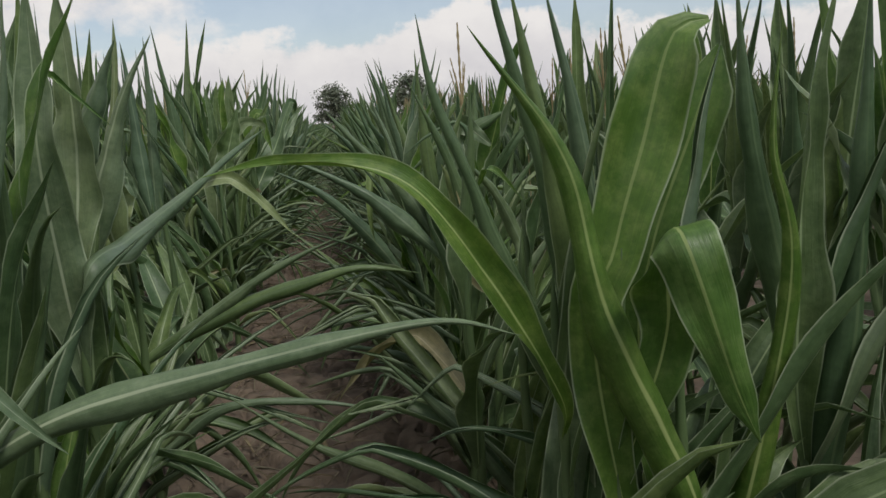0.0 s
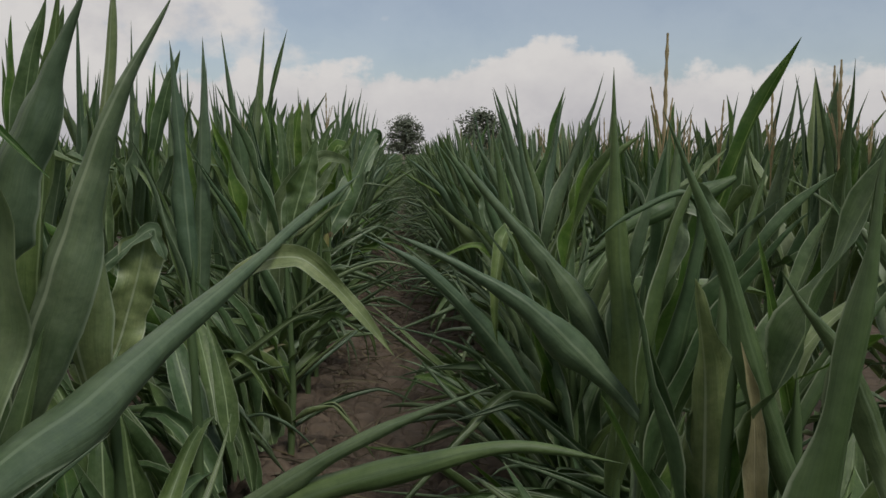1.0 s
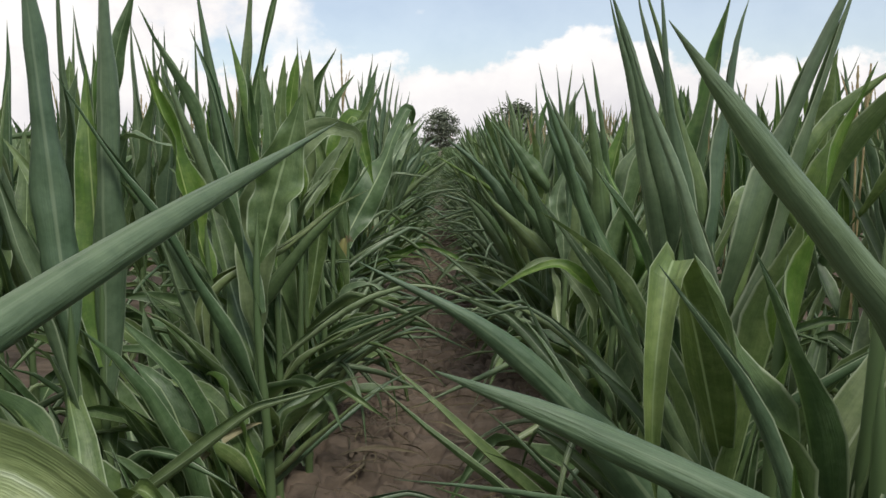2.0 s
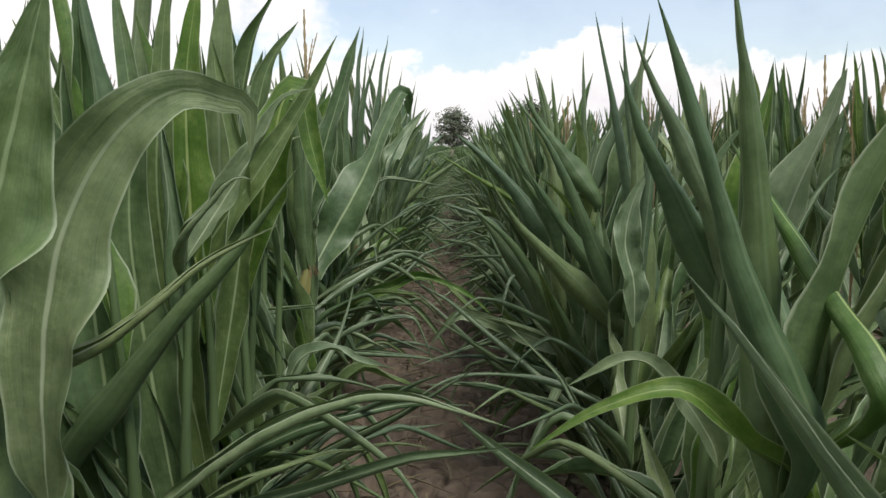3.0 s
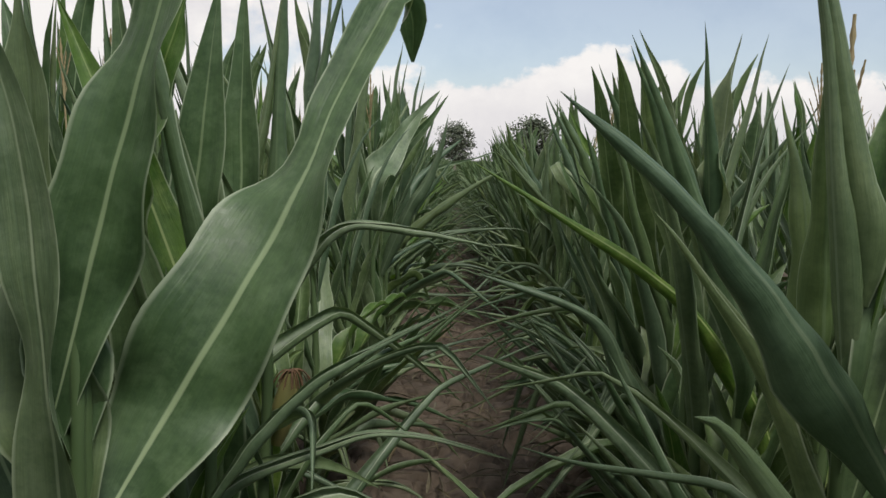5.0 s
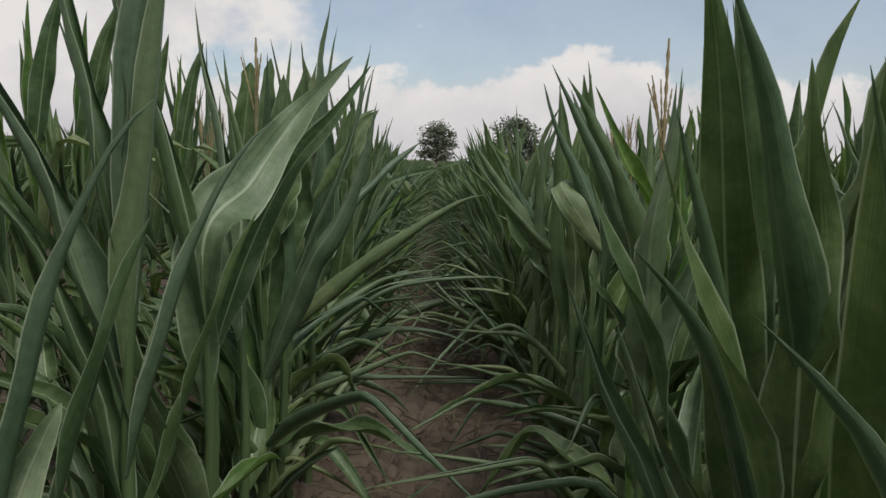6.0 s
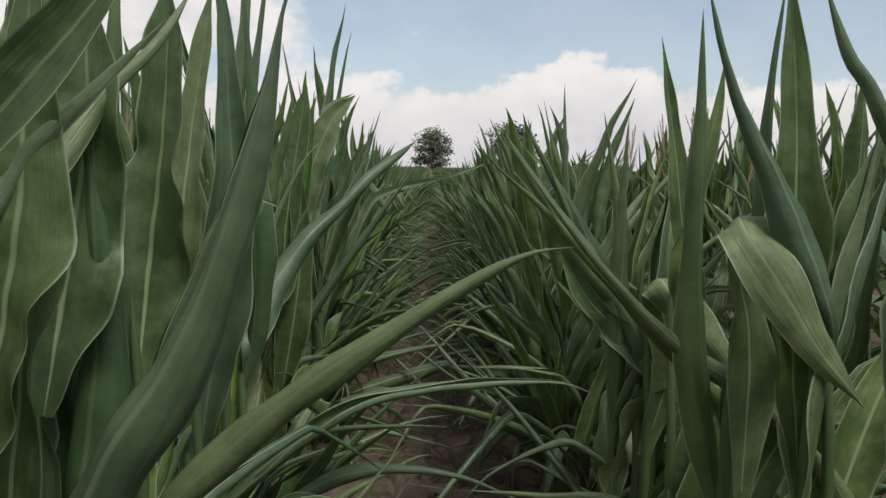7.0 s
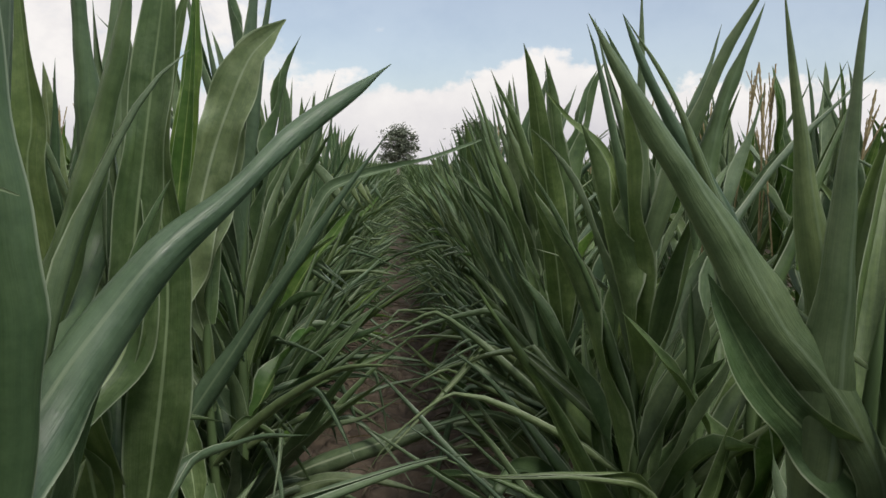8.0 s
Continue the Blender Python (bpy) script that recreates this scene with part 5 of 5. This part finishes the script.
LOW = kinds(700, "low", 6, 5)
TALL = kinds(500, "tall", 5, 8, 0.36)
BEHIND = kinds(600, "tall", 0, 5, 0.28)
CLOSE, WEST, EAST, BACK = kinds(100, "near", 5, 10), kinds(200, "west", 4, 8), kinds(300, "east", 4, 8), kinds(400, "west", 0, 7)
plant_row(LEFT, ((0.62, 2.2, CLOSE), (2.2, 10.0, TALL), (10.0, 15.0, WEST)), 0.175, 0, ((1.75, 2.95), (3.3, 4.05), (4.95, 5.25), (7.1, 7.6), (7.7, 8.15), (8.8, 8.95)))
plant_row(RIGHT, ((1.0, 2.75, LOW),), 0.15, 180)
plant_row(RIGHT, ((0.62, 6.1, CLOSE), (6.1, 7.2, EAST), (7.2, 9.3, CLOSE), (9.3, 15.0, EAST)), 0.175, 180, ((0.5, 2.75), (3.3, 4.75), (7.0, 7.25), (8.3, 9.05)))
plant_row(LEFT - ROW, ((0.9, 2.6, BACK), (2.6, 10.5, BEHIND), (10.5, 11.5, BACK)), 0.19, 90)
plant_row(RIGHT + ROW, ((0.9, 11.5, BACK),), 0.19, -90)
spare = [pick[0] for pick in LOW + TALL + BEHIND + CLOSE + WEST + EAST + BACK if not pick[1]]
for k, ob in enumerate(spare):
    ob.matrix_basis = pose(LEFT - 2 * ROW, 2.0 + 0.19 * k, 0)


def far_plants(name, places, n, m, leaves, seed, mode="west", fillers=0, stout=1.0, mat=LEAF):
    """Maize too far off to tell plant from plant, as one mesh."""
    rg = random.Random(seed)
    variants = []
    for k in range(12):
        h = rg.uniform(1.24, 1.48)
        one = Sheet()
        for d in plant_blades(rg, leaves, h, mode, fillers, 2 if fillers else 0):
            one.grid(shape(d, n=n, m=m, fold=0.0, wave=0.0, uneven=0.0, width=d["width"] * stout, droop=d["droop"] * (1.0 if stout == 1.0 else 1.6)))
        variants.append((np.concatenate(one.v), np.concatenate(one.f), np.concatenate(one.uv)))
    sh = Sheet()
    for (x, y) in places:
        a, s = (0 if x < 0 else math.pi) + rg.uniform(-0.4, 0.4), rg.uniform(0.88, 1.08)
        c, d = math.cos(a) * s, math.sin(a) * s
        v, f, uv = rg.choice(variants)
        sh.v.append(v @ np.array([[c, d, 0], [-d, c, 0], [0, 0, s * vigour(y)]]) + np.array([x, y, 0]))
        sh.f.append(f + sh.count)
        sh.uv.append(uv)
        sh.count += len(v)
    ob = new(name, sh.mesh(name, mat))
    return tagged(ob, "rows of green drought-rolled maize reaching into the distance", "maize field", kind="stuff")


def scatter(x0, x1, y0, y1, gap, skip=None):
    out = []
    for i in range(math.ceil((x0 - RIGHT) / ROW), math.floor((x1 - RIGHT) / ROW) + 1):
        x, y = RIGHT + i * ROW, y0
        while y < y1:
            if not (skip and skip(x, y)):
                out.append((x + rng.uniform(-0.05, 0.05), y + rng.uniform(-0.05, 0.05)))
            y += gap
    return out


def near(x, y):
    return (abs(x + 0.02) < ROW and y < 15) or (abs(x + 0.02) < 2 * ROW and y < 11.5)


def undergrowth():
    """The tangle of low blades between the further rows."""
    rg = random.Random(62)
    sh = Sheet()
    for _ in range(2300):
        side = rg.choice((-1, 1))
        x = (LEFT - 0.02 if side < 0 else RIGHT + 0.02) + side * rg.choice((rg.uniform(0.0, 0.15), rg.uniform(0.0, 0.8)))
        d = one_blade(rg, 0.5, rg.uniform(-70, 70) + (180 if side < 0 else 0), 0.0, True)
        d.update(base=(x, rg.uniform(0.5, 14.0), rg.uniform(0.0, 0.35)), length=rg.uniform(0.25, 0.55), n=7, m=5, wave=0.0)
        sh.grid(blade(**d))
    return tagged(new("low_maize_leaves", sh.mesh("low_maize_leaves", LEAF)), "tangle of low green maize leaves between the rows", "maize leaves", kind="stuff")


undergrowth()
far_plants("maize_rows_west", scatter(LEFT - 0.1, LEFT + 0.1, 15, 45, 0.175), 7, 5, 12, 4, "west", 3)
far_plants("maize_rows_east", scatter(RIGHT - 0.1, RIGHT + 0.1, 15, 45, 0.175), 7, 5, 12, 5, "east", 3)
far_plants("maize_rows_behind", scatter(LEFT - 0.1, RIGHT + 0.1, -5.0, 0.5, 0.175, lambda x, y: y > -0.5 and x > 0), 7, 5, 10, 6, "near", 3)
far_plants("maize_field_near", scatter(-5.4, 5.4, -5.0, 30, 0.19, lambda x, y: abs(x + 0.02) < ROW or (near(x, y) and y > 0.8)), 6, 3, 10, 1, "east", 0, 1.3)
# Paler leaf colours on these further rows stand in for distance haze.
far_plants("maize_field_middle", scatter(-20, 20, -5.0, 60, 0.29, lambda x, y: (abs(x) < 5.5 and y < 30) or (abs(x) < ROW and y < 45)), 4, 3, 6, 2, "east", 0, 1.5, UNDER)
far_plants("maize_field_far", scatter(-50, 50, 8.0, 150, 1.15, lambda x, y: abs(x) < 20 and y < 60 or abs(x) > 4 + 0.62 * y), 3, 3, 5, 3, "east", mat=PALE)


def field_tassels():
    """Straw tassels over the further rows."""
    rg = random.Random(71)
    kinds_of = []
    for k in range(6):
        one = tassel_sheet(rg, 0.0, rg.uniform(0.8, 1.15), -0.5)
        kinds_of.append((np.concatenate(one.v), np.concatenate(one.f), np.concatenate(one.uv)))
    sh = Sheet()
    for _ in range(420):
        i, y = rg.choice((-7, -6, -5, -4, -3, -2, 1, 2, 3, 4, 5, 6)), rg.uniform(2.0, 24.0)
        v, f, uv = rg.choice(kinds_of)
        tip = np.array([RIGHT + i * ROW + rg.uniform(-0.06, 0.06), y, rg.uniform(0.92, 1.10) * vigour(y)])
        lean = np.array([[1, 0, 0], [0, 1, 0], [rg.uniform(-0.12, 0.12), rg.uniform(-0.12, 0.12), 1]])
        sh.v.append(v @ lean + tip)
        sh.f.append(f + sh.count)
        sh.uv.append(uv)
        sh.count += len(v)
    return tagged(new("maize_tassels", sh.mesh("maize_tassels", TASSEL)), "straw-coloured tassels standing over the maize rows", "maize tassels", kind="stuff")


field_tassels()


# ---- ground ----
def build_ground():
    """One sheet to the horizon; along the path it is fine enough for real cracks between dried plates of soil."""
    sh = Sheet()
    xs = np.concatenate([[-900, -60, -8, -1.5], np.linspace(-0.62, 0.60, 100), [1.5, 8, 60, 900]])
    ys = np.concatenate([[-300, -20, -2], np.arange(1.2, 12.0, 0.0125), np.linspace(12.05, 22, 200), [40, 200, 1500]])
    X, Y = np.meshgrid(xs, ys)
    rs = np.random.RandomState(9)
    seeds = np.stack([rs.uniform(-0.75, 0.75, 2100), rs.uniform(1.0, 13.2, 2100)], -1)
    fine = (np.abs(X) < 0.63) & (Y > 1.1) & (Y < 13.1)
    q = np.stack([X[fine], Y[fine]], -1)
    q = q + 0.012 * np.stack([np.sin(q[:, 1] * 41) + np.sin(q[:, 0] * 67 + 1), np.sin(q[:, 0] * 53 + 2) + np.sin(q[:, 1] * 71)], -1)
    edge = np.empty(len(q))
    tilt = np.empty(len(q))
    lift = rs.uniform(-0.006, 0.007, len(seeds))
    order = np.argsort(q[:, 1])
    for part_ids in np.array_split(order, 90):
        lo, hi = q[part_ids, 1].min() - 0.3, q[part_ids, 1].max() + 0.3
        ids = np.where((seeds[:, 1] > lo) & (seeds[:, 1] < hi))[0]
        d2 = np.hypot(q[part_ids, 0][:, None] - seeds[ids, 0], q[part_ids, 1][:, None] - seeds[ids, 1])
        two = np.argpartition(d2, 1, axis=1)[:, :2]
        da, db = np.take_along_axis(d2, two, 1).T
        swap = da > db
        first = np.where(swap, two[:, 1], two[:, 0])
        edge[part_ids] = np.abs(db - da)
        tilt[part_ids] = lift[ids[first]]
    Z = np.zeros_like(X)
    crack = np.clip(1.15 - edge / 0.018, 0, 1)
    Z[fine] = tilt - 0.045 * crack + 0.004 * np.sin(q[:, 0] * 90) * np.sin(q[:, 1] * 77) + rs.uniform(-0.0018, 0.0018, len(q))
    row = np.minimum(np.abs(X - LEFT), np.abs(X - RIGHT))
    Z += np.where(np.abs(X) < 1.0, 0.035 * np.exp(-(row / 0.12) ** 2), 0)
    Z = np.where((Y < 1.1) | (Y > 23) | (np.abs(X) > 0.63), -0.004, Z)
    sh.grid(np.stack([X, Y, Z], -1))
    return tagged(new("ground", sh.mesh("ground", SOIL)), "dry cracked reddish-brown soil between the maize rows", "ground", kind="structure")


build_ground()


def build_litter():
    """Dead blades and scraps lying on the soil of the path."""
    rg = random.Random(31)
    sh = Sheet()
    for _ in range(760):
        x, y = rg.uniform(-0.40, 0.36), rg.uniform(1.3, 13.5)
        g = blade((x, y, rg.uniform(0.012, 0.03)), rg.uniform(0, 360), rg.uniform(0, 12), rg.uniform(0.06, 0.30), rg.uniform(0.006, 0.022), rg.uniform(5, 30), 1.5,
                  rg.uniform(1.0, 5.5), rg.uniform(-120, 120), rg.uniform(-70, 70), n=8, m=5)
        g[..., 2] = np.maximum(g[..., 2], 0.008)
        sh.grid(g)
    for _ in range(420):    # thin dead straws that bow up from the soil
        x, y = rg.uniform(-0.38, 0.34), rg.uniform(1.3, 13.5)
        rise = rg.uniform(15, 50)
        g = blade((x, y, 0.008), rg.uniform(0, 360), rise, rg.uniform(0.12, 0.34), rg.uniform(0.010, 0.022), 2.0 * rise, 1.2, rg.uniform(3.0, 5.0), rg.uniform(-60, 60), rg.uniform(-50, 50), n=9, m=5)
        g[..., 2] = np.maximum(g[..., 2], 0.006)
        sh.grid(g)
    ob = new("leaf_litter", sh.mesh("leaf_litter", LITTER))
    return tagged(ob, "dead brown maize leaf scraps lying on the soil", "leaf litter", kind="stuff")


build_litter()


# ---- distant trees ----
def build_tree(seed, x, y, h, w):
    rg = random.Random(seed)
    root = new("tree")
    sh = Sheet()
    zs = np.linspace(-0.2, h * 0.75, 9)
    sh.grid(tube(np.stack([0.02 * h * np.sin(zs), 0 * zs, zs], -1), np.linspace(0.035 * h, 0.008 * h, 9), 8), True)
    ends = []
    for k in range(9):
        a, z0 = k * 2.4 + rg.uniform(-0.4, 0.4), h * rg.uniform(0.25, 0.6)
        tip = np.array([math.cos(a) * w * 0.36, math.sin(a) * w * 0.36, z0 + h * rg.uniform(0.12, 0.3)])
        s = np.linspace(0, 1, 6)[:, None]
        sh.grid(tube(np.array([0, 0, z0]) * (1 - s) + tip * s, np.linspace(0.012 * h, 0.003 * h, 6), 6), True)
        ends.append(tip)
    part("trunk", sh.mesh("trunk", BARK), root)
    cr = Sheet()
    clumps = []
    for _ in range(64):
        z = rg.uniform(0.04, 0.95)
        wide = 0.46 * math.sin(math.pi * min(1.0, (z + 0.22) / 1.20)) ** 0.7
        a, r = rg.uniform(0, 6.28), math.sqrt(rg.random()) * wide * w
        clumps.append((math.cos(a) * r, math.sin(a) * r, z * h))
    for (cx, cy, cz) in clumps + [tuple(e) for e in ends]:
        size = w * rg.uniform(0.05, 0.10)
        for _ in range(75):
            c = np.array([cx, cy, cz]) + np.array([rg.gauss(0, 1), rg.gauss(0, 1), rg.gauss(0, 0.75)]) * size
            c[2] = max(c[2], 0.4)
            a, t = rg.uniform(0, 6.28), rg.uniform(-1, 1)
            u = np.array([math.cos(a), math.sin(a), t * 0.5]) * w * 0.020
            v = np.array([-math.sin(a) * 0.6, math.cos(a) * 0.6, 0.8 * t + 0.4]) * w * 0.016
            cr.grid(np.array([[c - u - v, c + u - v], [c - u + v, c + u + v]]))
    part("crown", cr.mesh("crown", CROWN), root)
    root.matrix_basis = pose(x, y, 0, 0, 0, rg.uniform(0, 360))
    return tagged(root, "dark green broad-leaved tree at the field's far edge", "tree", "trees at the field edge")


build_tree(1, 0.3, 220, 11.2, 11.5)
build_tree(2, 22.8, 230, 13.0, 15.5)
